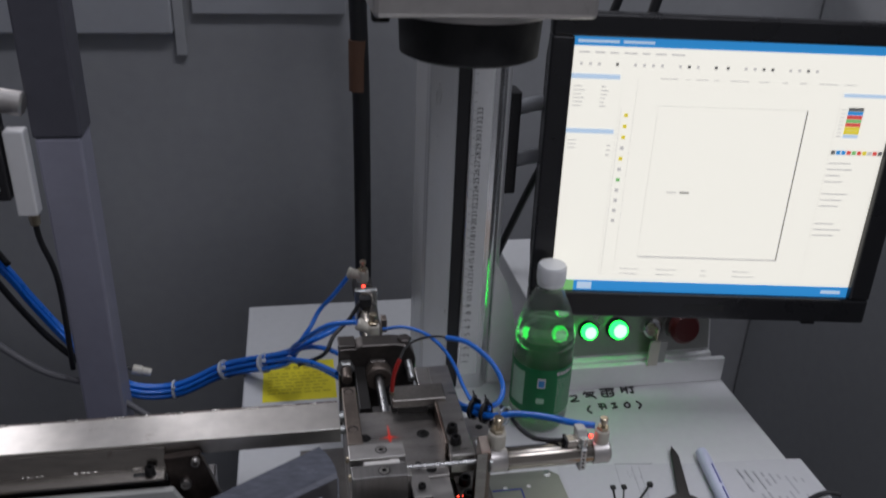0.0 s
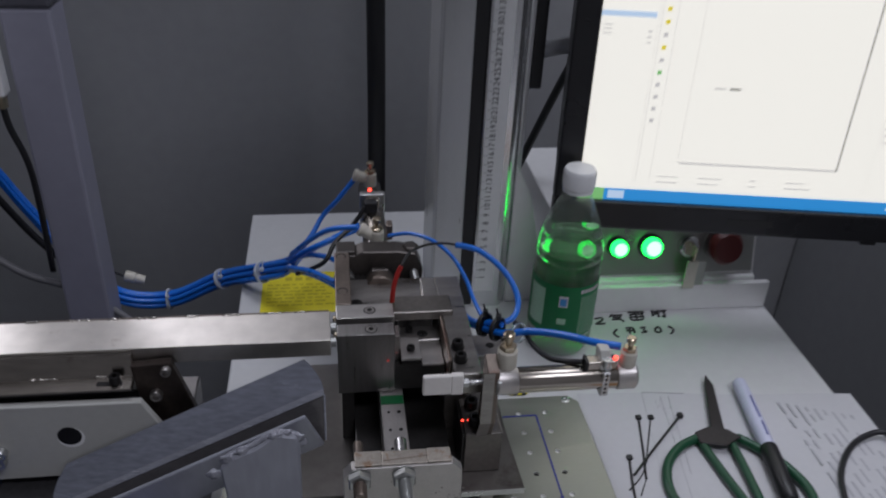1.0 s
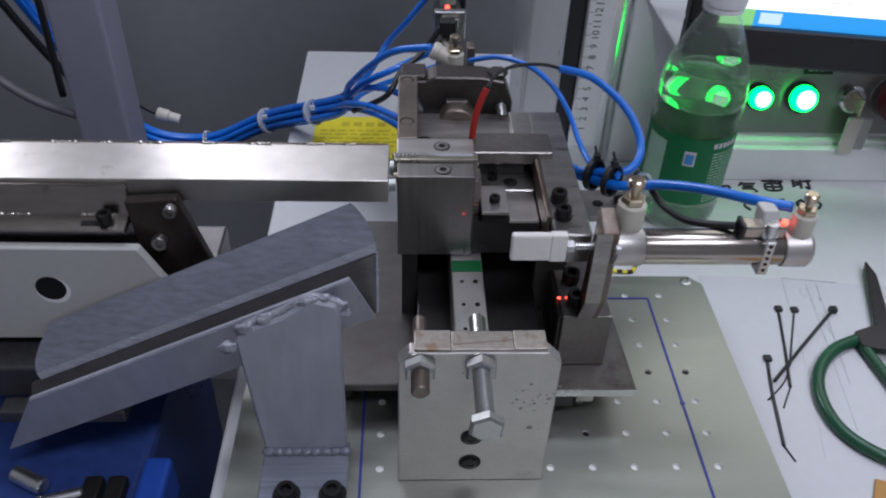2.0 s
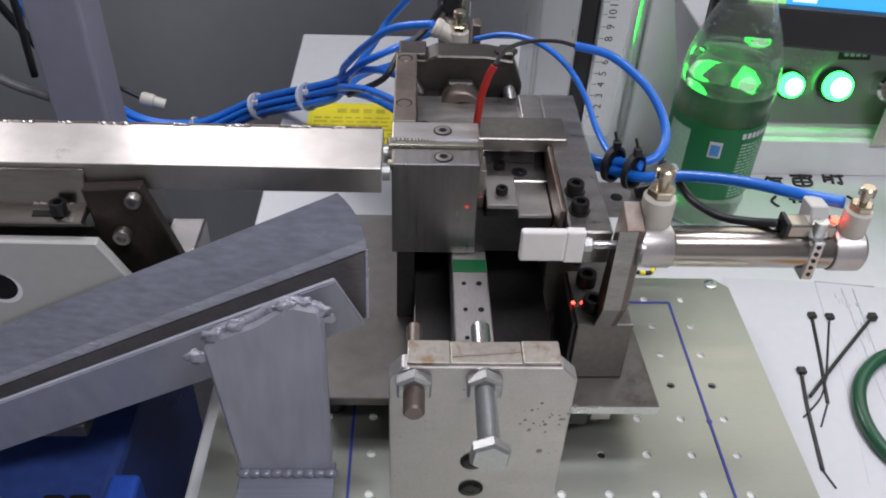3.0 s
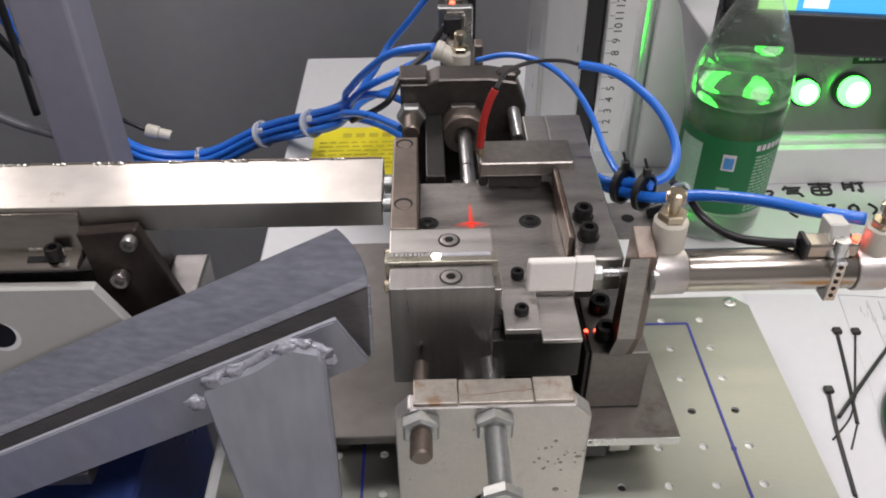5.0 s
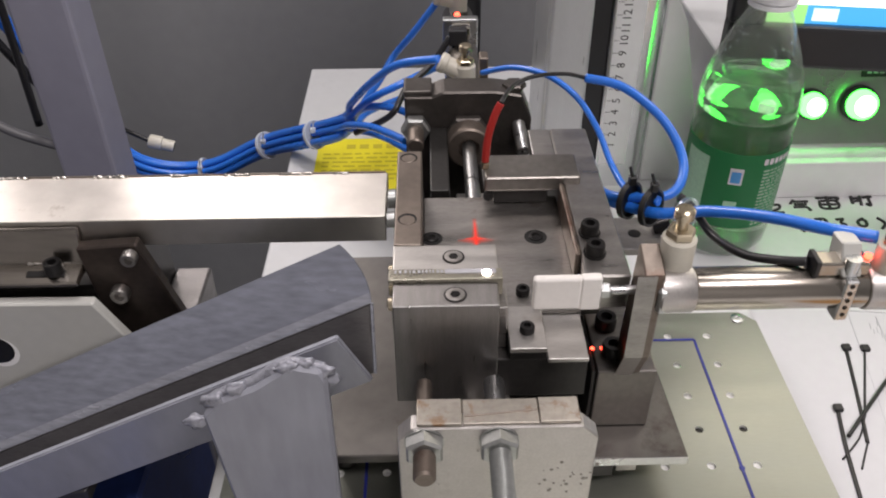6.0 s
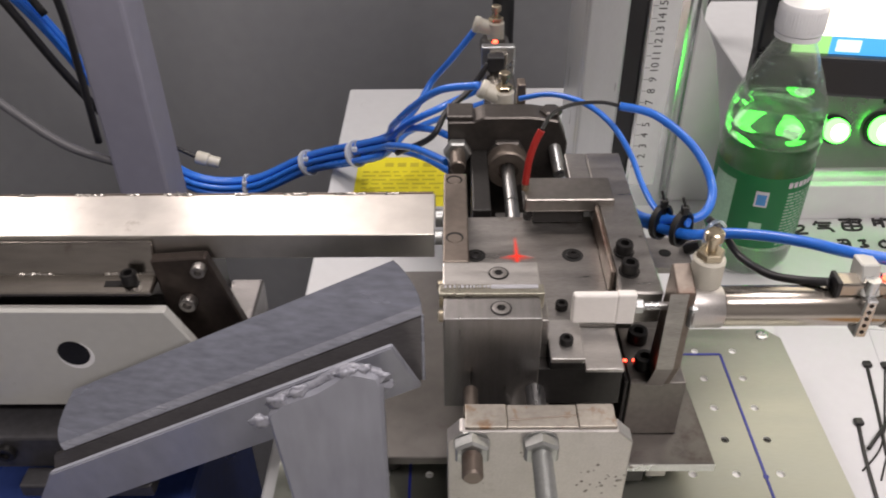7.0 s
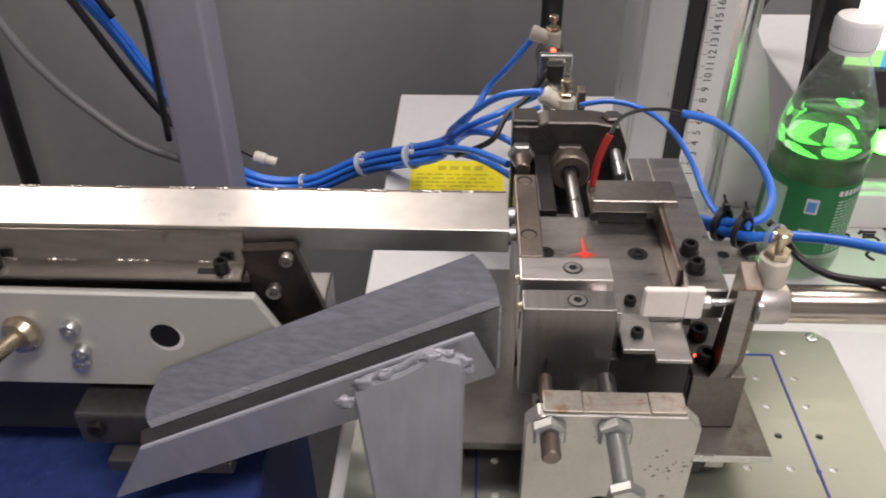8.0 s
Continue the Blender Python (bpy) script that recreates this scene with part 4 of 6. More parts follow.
def angle_bracket():
    t = root("slotted_bracket", -0.06, -0.005, 0.030, "grey slotted steel bracket beside the slide base", "bracket")
    part("plate", box(-0.081, -0.046, -0.024, 0.006, 0.0855, 0.090, 0.0006), "steel", t)
    part("leg", box(-0.081, -0.076, -0.024, 0.006, 0.030, 0.0853, 0.0006), "steel", t)
    part("slot", turned([(0, 0.0036), (0.0003, 0.0036), (0.0003, 0)], (-0.0605, -0.010, 0.0899), (0, 0, 1), 24), "bolt_black", t)
    part("knob", rod((-0.048, -0.006, 0.0902), (-0.040, -0.008, 0.0945), 0.0045, 16), "bolt_black", t)


# ---- the feeder rail and its drive ----


def feeder():
    t = root("feeder_track", -0.55, -0.037, -0.06, "bright stainless feeder track with spot-welded seams", "feeder")
    bm = prism([(-0.0185, 0.1385), (-0.057, 0.1385), (-0.057, 0.1235), (-0.0555, 0.1235), (-0.0555, 0.137), (-0.020, 0.137), (-0.020, 0.1235), (-0.0185, 0.1235)], "x", -1.0, -0.1955, 0.0004)
    part("track", bm, "sheet", t)
    part("track_floor", box(-1.0, -0.196, -0.0553, -0.0202, 0.1236, 0.1250, 0), "sheet", t)
    r = random.Random(3)
    x = -0.215
    def lumpy(x, y, z, length, r0, r1):
        """A weld run along the track: one bead of uneven thickness."""
        n = max(4, int(length / 0.0011))
        prof = [(0, 0)] + [(length * (k + 0.5) / n, r.uniform(r0, r1)) for k in range(n)] + [(length, 0)]
        part("weld_bead", turned(prof, (x, y, z), (-1, 0, 0), 10), "seam_weld", t)
    while x > -0.66:
        q = r.uniform(0.006, 0.018)
        lumpy(x, -0.0188, 0.1383, q, 0.0006, 0.0015)
        x -= q + r.uniform(0.005, 0.024)
    part("seam_edge", rod((-1.0, -0.0183, 0.1386), (-0.1965, -0.0183, 0.1386), 0.0006, 8), "steel_brown", t)
    for yy, zz, q in ((-0.0300, 0.1300, 0.0050), (-0.0480, 0.1300, 0.0040)):
        part("end_pin", rod((-0.1953, yy, zz), (-0.1914, yy, zz), q, 18), "zinc_dull", t)
    part("lower_rail", prism([(-0.0578, 0.1365), (-0.0600, 0.1362), (-0.0640, 0.1190), (-0.0765, 0.1165), (-0.0765, 0.1140), (-0.0578, 0.1140)], "x", -1.0, -0.341, 0.0006), "sheet_dark", t, "folded stainless sheet")
    for x, q in ((-0.358, 0.010), (-0.394, 0.020), (-0.436, 0.017), (-0.47, 0.011), (-0.52, 0.014)):
        lumpy(x, -0.0642, 0.1190, q, 0.0005, 0.0013)
    part("slot", prism([(-0.0725, 0.1178), (-0.0690, 0.1185), (-0.0690, 0.1176), (-0.0725, 0.1169)], "x", -0.366, -0.348, 0), "bolt_black", t)
    socket_bolt("bolt", (-0.353, -0.0695, 0.1178), 0.0043, 0.0065, t)
    socket_bolt("bolt", (-0.480, -0.0695, 0.1178), 0.0043, 0.0065, t)
    # leaf-spring bracket
    part("spring_plate", prism([(-0.342, 0.129), (-0.313, 0.131), (-0.283, 0.030), (-0.320, 0.030), (-0.338, 0.085)], "y", -0.066, -0.059, 0.0008), "bracket", t, "slanted dark leaf-spring plate")
    socket_bolt("bolt", (-0.326, -0.0665, 0.103), 0.0046, 0.005, t, (0, -1, 0), "steel")
    socket_bolt("bolt", (-0.3165, -0.0665, 0.125), 0.0038, 0.005, t, (0, -1, 0), "steel")
    # pale clamp plate with holes and knobs
    pl = part("mount_plate", prism([(-0.62, 0.110), (-0.335, 0.1075), (-0.300, 0.038), (-0.62, 0.038)], "y", -0.081, -0.075, 0.0008), "plate_pale", t, "pale grey painted plate with a large hole")
    part("hole_rim", turned([(0, 0.0097), (0.0002, 0.0097), (0.0002, 0)], (-0.3885, -0.0811, 0.0770), (0, -1, 0), 32), "box_white", pl)
    part("plate_hole", turned([(0, 0.0086), (0.0002, 0.0086), (0.0002, 0)], (-0.3892, -0.0814, 0.0788), (0, -1, 0), 32), "bolt_black", pl)
    k = part("clamp_knob", turned([(0, 0.011), (0.004, 0.012), (0.008, 0.0095), (0.009, 0.005), (0.026, 0.0045), (0.028, 0.006), (0.034, 0.006), (0.035, 0)], (-0.470, -0.0812, 0.080), (-0.25, -1, 0.1), 28), "brass", pl, "brass clamping knob")
    for x, z in ((-0.442, 0.084), (-0.440, 0.066), (-0.442, 0.058)):
        socket_bolt("bolt", (x, -0.0812, z), 0.0052, 0.0055, pl, (0, -1, 0), "zinc")
    # dark vibrator body below
    part("drive_body", box(-0.70, -0.335, -0.058, 0.03, -0.03, 0.0975, 0.003), "dark", t)
    part("drive_foot", box(-0.45, -0.345, -0.098, -0.058, 0.004, 0.030, 0.002), "lug", t, "dark steel lug with a bolt")
    socket_bolt("bolt", (-0.437, -0.0985, 0.020), 0.0055, 0.004, t, (0, -1, 0))
    part("drive_foot", box(-0.43, -0.355, -0.112, -0.0985, -0.004, 0.006, 0.0015), "lug", t)
    # Darker than its lilac paint: shade put into the colour here.
    part("drive_bracket", box(-0.3348, -0.3130, -0.030, 0.030, -0.030, 0.0400, 0.0015), "web", t, "lilac-grey painted bracket")


def feeder_base():
    t = root("machine_stand", -0.55, -0.05, -0.82, "deep blue painted machine stand beside the table", "stand")
    part("body", box(-0.86, -0.356, -0.22, 0.06, -0.30, -0.06, 0.006), "navy_base", t)
    part("pedestal", box(-0.80, -0.40, -0.18, 0.03, -0.82, -0.30, 0.003), "dark", t)
    part("handle", box(-0.3555, -0.338, -0.20, -0.102, -0.085, -0.050, 0.003), "blue_base", t, "bright blue edge bar")
    for x0, y0, x1, y1, r in ((-0.436, -0.113, -0.414, -0.124, 0.0055), (-0.50, -0.185, -0.42, -0.165, 0.006), (-0.415, -0.136, -0.388, -0.128, 0.004)):
        part("linkage", rod((x0, y0, -0.052), (x1, y1, -0.052), r, 18, chamfer=0.001), "zinc", t)
    part("knob", turned([(0, 0.008), (0.006, 0.009), (0.016, 0.006), (0.017, 0)], (-0.475, -0.135, -0.05), (0.6, -0.2, 0.5), 24), "brass", t)
    for x in (-0.384, -0.369):
        part("block", box(x - 0.006, x + 0.006, -0.155, -0.116, -0.0598, -0.05, 0.002), "dark", t)


# ---- the outlet chute ----


def chute():
    t = root("outlet_chute", -0.244, -0.14, 0.0, "grey-painted welded angle-iron chute sloping away from the jaws", "chute")
    dx, dz = -0.2, -0.0985

    def strip(a, b, s0, s1, th, cut0=0.0, cut1=0.0, bev=0.0007):
        """A sloping plate from edge a to edge b (y, z at the upper end), along the slide from s0 to s1."""
        bm = bmesh.new()
        n = Vector((0, -(b[1] - a[1]), b[0] - a[0])).normalized() * th
        vs = []
        for off in (Vector(), n):
            for (yy, zz), c0, c1 in ((a, 0, 0), (b, cut0, cut1)):
                for s in (s0 + c0, s1 + c1):
                    vs.append(bm.verts.new(Vector((-0.2 + dx * s, yy, zz + dz * s)) + off))
        for f in ((0, 1, 3, 2), (4, 6, 7, 5), (0, 4, 5, 1), (2, 3, 7, 6), (0, 2, 6, 4), (1, 5, 7, 3)):
            bm.faces.new([vs[k] for k in f])
        bmesh.ops.recalc_face_normals(bm, faces=bm.faces)
        bmesh.ops.bevel(bm, geom=bm.edges[:], offset=bev, segments=2, affect="EDGES")
        return bm
    def angle_iron(first, last):
        """The upper flange (0 to 12) and its rounded fold (12 to 17), bent from one plate."""
        a, corner, b = Vector((-0.0850, 0.1505)), Vector((-0.0998, 0.1278)), Vector((-0.1012, 0.1232))
        line = [a.lerp(corner, k / 5 * 0.60) for k in range(6)]
        p0 = line[-1]
        for k in range(1, 13):
            u = k / 12
            line.append(p0 * (1 - u) ** 2 + corner * 2 * u * (1 - u) + b * u * u)
        n = len(line)
        starts = [0.075 - 0.07 * math.sin(min(1, (0.1505 - q.y) / 0.0275) * math.pi / 2) ** 0.9 for q in line]
        ends = [0.975 + 0.055 * math.sin(math.pi * 0.75 * min(1, (0.1505 - q.y) / 0.0275)) for q in line]
        line, starts, ends = line[first:last + 1], starts[first:last + 1], ends[first:last + 1]
        n = len(line)
        bm = bmesh.new()
        grid = []
        for k, q in enumerate(line):
            d = (line[min(n - 1, k + 1)] - line[max(0, k - 1)]).normalized()
            inner = q + Vector((d.y, -d.x)) * 0.003 * (1 if d.y < 0 else -1) * -1
            grid.append([[bm.verts.new((-0.2 + dx * (starts[k] + (ends[k] - starts[k]) * m / 24), w.x, w.y + dz * (starts[k] + (ends[k] - starts[k]) * m / 24))) for m in range(25)] for w in (q, inner)])
        for k in range(n - 1):
            for m in range(24):
                for side in (0, 1):
                    bm.faces.new((grid[k][side][m], grid[k + 1][side][m], grid[k + 1][side][m + 1], grid[k][side][m + 1]))
            for m in (0, 24):
                bm.faces.new((grid[k][0][m], grid[k + 1][0][m], grid[k + 1][1][m], grid[k][1][m]))
        for k in (0, n - 1):
            for m in range(24):
                bm.faces.new((grid[k][0][m], grid[k][0][m + 1], grid[k][1][m + 1], grid[k][1][m]))
        bmesh.ops.recalc_face_normals(bm, faces=bm.faces)
        smooth_by_angle(bm, 40)
        return bm
    # Top flange in the darker tone: its light level is set by colour.
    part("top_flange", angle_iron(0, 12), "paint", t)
    # The fold's highlight is painted in by the paler material.
    part("fold", angle_iron(12, 17), "paint_worn_highlight", t, "rounded fold with rubbed paint and its highlight painted paler")
    # Web darker than the painted flanges.
    part("web", strip((-0.1013, 0.1230), (-0.1085, 0.086), 0.005, 1.05, 0.003, 0.0, 0.04), "web", t, "dark inner face")
    part("front_flange", strip((-0.1095, 0.0860), (-0.1195, 0.1290), 0.01, 1.165, 0.003, 0.062, -0.16), "paint_lit_front", t)
    def along(yy, zz, s):
        return (-0.2 + dx * s, yy, zz + dz * s)
    part("end_edge", rod(along(-0.1012, 0.1230, 0.004), along(-0.1090, 0.0870, 0.004), 0.0008, 10), "paint_worn_highlight", t)
    for p, q in (((-0.2670, -0.1365, 0.1005), 0.0052), ((-0.2615, -0.1350, 0.1045), 0.0034), ((-0.2570, -0.1365, 0.1070), 0.0042), ((-0.2400, -0.1360, 0.1160), 0.0034), ((-0.2340, -0.1370, 0.1195), 0.0046), ((-0.2270, -0.1360, 0.1205), 0.0038), ((-0.2195, -0.1360, 0.1160), 0.0044), ((-0.2170, -0.1340, 0.1090), 0.0042), ((-0.2790, -0.1330, 0.0830), 0.0048)):
        r = random.Random(int(p[0] * -1e4))
        bm = bmesh.new()
        bmesh.ops.create_icosphere(bm, subdivisions=3, radius=1)
        seed = Vector((r.uniform(0, 50), r.uniform(0, 50), 0))
        for v in bm.verts:
            d = 0.95 + 0.55 * noise.noise(v.co * 1.6 + seed) + 0.30 * noise.noise(v.co * 4.0 + seed)
            v.co = Vector(p) + Vector((v.co.x * 1.1, v.co.y * 0.5, v.co.z * 0.85 + v.co.x * 0.2)) * d * q
        smooth_by_angle(bm, 80)
        part("weld_bead", bm, "weld", t)
    part("weld_seam", bend([(-0.2720, -0.1340, 0.0950), (-0.266, -0.1345, 0.1020), (-0.250, -0.1345, 0.1098), (-0.234, -0.1345, 0.1205), (-0.2190, -0.1345, 0.1170)], 0.0022, 8), "weld", t)
    part("post", prism([(-0.2735, 0.093), (-0.266, 0.1015), (-0.249, 0.1095), (-0.236, 0.1195), (-0.231, 0.1215), (-0.220, 0.1185), (-0.2180, 0.112), (-0.2195, 0.0035), (-0.2672, 0.0035)], "y", -0.139, -0.1325, 0.0016), "paint_lit_front", t)
    part("post_edge", box(-0.2665, -0.2610, -0.1323, -0.112, 0.0036, 0.060, 0.0007), "paint", t)
    part("foot", box(-0.2672, -0.2180, -0.182, -0.1325, 0.0002, 0.0034, 0.0008), "paint", t)
    for k in range(9):
        r = random.Random(k)
        x = -0.2645 + 0.0055 * k
        bm = bmesh.new()
        bmesh.ops.create_icosphere(bm, subdivisions=2, radius=1)
        for v in bm.verts:
            v.co = Vector((x, -0.1405, 0.0046)) + Vector((v.co.x * 0.0042, v.co.y * r.uniform(0.0025, 0.0035), v.co.z * 0.0024))
        smooth_by_angle(bm, 80)
        part("weld_bead", bm, "paint", t)
    for x in (-0.251, -0.2255):
        part("washer", turned([(0, 0.0078), (0.0014, 0.0078), (0.0014, 0)], (x, -0.170, 0.0034), (0, 0, 1), 24), "bolt_black", t)
        socket_bolt("bolt", (x, -0.170, 0.0048), 0.0058, 0.006, t)

# ---- the column with its ruler, and the laser head ----


def column():
    t = root("z_column", -0.035, 0.245, -0.02, "silver aluminium lifting column with a printed ruler and a black slot", "column")
    part("rear_body", box(-0.083, 0.010, 0.214, 0.300, -0.02, 0.75, 0.004), "column", t)
    part("left_profile", box(-0.0825, -0.0512, 0.205, 0.2138, -0.02, 0.75, 0.002), "column", t)
    part("slot", box(-0.051, -0.0372, 0.2085, 0.2138, -0.019, 0.75, 0.0004), "black", t, "black rubber slot cover")
    arc = [(-0.0068, 0.2050)]
    for k in range(8):
        v = radians(34 + 3 * k)
        arc.append((arc[-1][0] + 0.0015 * math.cos(v), arc[-1][1] + 0.0015 * math.sin(v)))
    arc.append((0.0040, 0.2138))
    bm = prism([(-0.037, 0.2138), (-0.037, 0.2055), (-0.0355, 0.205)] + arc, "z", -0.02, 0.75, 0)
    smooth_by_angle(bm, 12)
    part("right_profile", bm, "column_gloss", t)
    r = part("ruler", box(-0.0345, -0.0130, 0.2044, 0.2049, 0.002, 0.74, 0), "ruler", t, "white ruler face with black centimetre numbers")
    for k in range(1, 60):
        z = 0.0105 + 0.01 * k
        if k < 34:
            m = pose(-0.0265, 0.2042, z, 90, 0, 0) @ pose(0, 0, 0, 0, 0, 90)
            screen_text("number", str(k), 0.0090, m, "ink", r)
        part("tick", box(-0.0345, -0.0305, 0.20415, 0.2044, z - 0.00015, z + 0.00015, 0), "ink", r)
    bm = prism([(0.0042, -0.02), (0.060, -0.02), (0.046, 0.02), (0.034, 0.07), (0.022, 0.12), (0.0042, 0.155)], "y", 0.212, 0.222, 0.001)
    part("gusset", bm, "box_white", t, "white curved foot gusset")


def laser_head():
    t = root("laser_scanner", -0.077, 0.05, 0.43, "black laser lens under a grey scan head on the column", "laser scanner")
    part("lens", turned([(0, 0.052), (0.003, 0.0585), (0.034, 0.0600), (0.036, 0.058)], (-0.0765, 0.05, 0.436), (0, 0, 1), 48), "lens_black", t, "black ribbed lens barrel")
    part("lens_glass", turned([(0, 0.045), (0.0015, 0.045), (0.0015, 0)], (-0.0765, 0.05, 0.4345), (0, 0, 1), 40), "black_gloss", t)
    part("flange", turned([(0, 0.066), (0.006, 0.066), (0.006, 0)], (-0.0765, 0.05, 0.4725), (0, 0, 1), 48), "alu", t)
    part("housing", box(-0.165, 0.005, -0.03, 0.13, 0.479, 0.62, 0.004), "alu", t)
    part("arm", box(-0.075, -0.005, 0.1305, 0.205, 0.50, 0.58, 0.003), "column", t)
    part("plug", turned([(0, 0.008), (0.020, 0.009), (0.022, 0.007)], (-0.148, 0.08, 0.4575), (0, 0, 1), 24), "bolt_black", t)


# ---- the control box behind the table ----


def control_box():
    t = root("control_box", 0.17, 0.27, -0.02, "white control box with a steel button panel and lit green buttons", "control box")
    part("body", prism([(0.190, -0.0195), (0.190, 0.018), (0.197, 0.020), (0.217, 0.092), (0.40, 0.092), (0.40, -0.0195)], "x", 0.052, 0.296, 0.001), "box_white", t)
    part("ledge", box(0.045, 0.312, 0.182, 0.1898, -0.0197, 0.014, 0.001), "box_white", t)
    # sloping panel
    a = math.atan2(0.092 - 0.020, 0.217 - 0.197)
    base, up, nrm = Vector((0, 0.197, 0.020)), Vector((0, math.cos(a), math.sin(a))), Vector((0, -math.sin(a), math.cos(a)))
    bm = bmesh.new()
    vs = []
    for off in (0.0006, 0.0026):
        for x, u in ((0.062, 0.003), (0.292, 0.003), (0.292, 0.073), (0.062, 0.073)):
            vs.append(bm.verts.new(Vector((x, 0, 0)) + base + up * u + nrm * off))
    for f in ((0, 1, 2, 3), (4, 7, 6, 5), (0, 4, 5, 1), (1, 5, 6, 2), (2, 6, 7, 3), (3, 7, 4, 0)):
        bm.faces.new([vs[k] for k in f])
    bmesh.ops.recalc_face_normals(bm, faces=bm.faces)
    part("button_panel", bm, "panel", t, "brushed steel button panel")

    def on(x, u, off=0.0026):
        return Vector((x, 0, 0)) + base + up * u + nrm * off
    for x, q in ((0.0890, 0.90), (0.1275, 0.90), (0.1662, 1.06)):
        b = part("green_button", turned([(0, 0.0135 * q), (0.004, 0.0135 * q), (0.005, 0.012 * q)], on(x, 0.036), nrm, 32), "black", t, "round push button lit green")
        part("button_lamp", turned([(0, 0.0112 * q), (0.0055, 0.0108 * q), (0.0076, 0.0082 * q), (0.0080, 0)], on(x, 0.036, 0.0077), nrm, 32), "led_green", b, "glowing green lamp")
        part("lamp_core", turned([(0, 0.0080 * q), (0.0006, 0.0066 * q), (0.0008, 0)], on(x, 0.036, 0.0155), nrm, 32), "led_core", b)
        pl = part("name_plate", box(x - 0.013, x + 0.013, -0.0012, -0.0002, -0.0045, 0.0045, 0), "ink", t, "black engraved name plate")
        pl.matrix_basis = Matrix.Translation(on(x, 0.061) - ORIGIN[t.name]) @ pose(0, 0, 0, math.degrees(a) - 90, 0, 0)
        pl.data.transform(Matrix.Translation(ORIGIN[t.name]))
        for i in range(4):
            g = part("plate_mark", box(x - 0.009 + 0.005 * i, x - 0.0055 + 0.005 * i, -0.0016, -0.0013, -0.0018, 0.0018, 0), "ink_grey", pl)
            g.data.transform(Matrix.Translation(ORIGIN[t.name]))
    k = part("key_switch", turned([(0, 0.012), (0.010, 0.012), (0.012, 0.010), (0.012, 0)], on(0.210, 0.036), nrm, 28), "chrome", t, "key switch with a key in it")
    c = on(0.210, 0.036, 0.013)
    part("key", box(c.x - 0.0011, c.x + 0.0011, c.y - 0.016, c.y + 0.002, c.z - 0.008, c.z + 0.008, 0.0004), "brass", k)
    part("key_tag", box(c.x - 0.007, c.x + 0.007, c.y - 0.015, c.y - 0.0125, c.z - 0.046, c.z - 0.010, 0.001), "cream", k)
    part("key_tag", box(c.x + 0.006, c.x + 0.018, c.y - 0.012, c.y - 0.010, c.z - 0.044, c.z - 0.012, 0.001), "panel", k)
    part("stop_button", turned([(0, 0.012), (0.010, 0.012), (0.0105, 0.019), (0.018, 0.020), (0.024, 0.016), (0.026, 0)], on(0.250, 0.036), nrm, 32), "red_knob", t, "red mushroom stop button")
    part("stop_collar", turned([(0, 0.020), (0.0022, 0.020), (0.0022, 0)], on(0.250, 0.036, 0.0027), nrm, 32), "panel", t)


# ---- the monitor ----
W, Hh = 0.334, 0.277


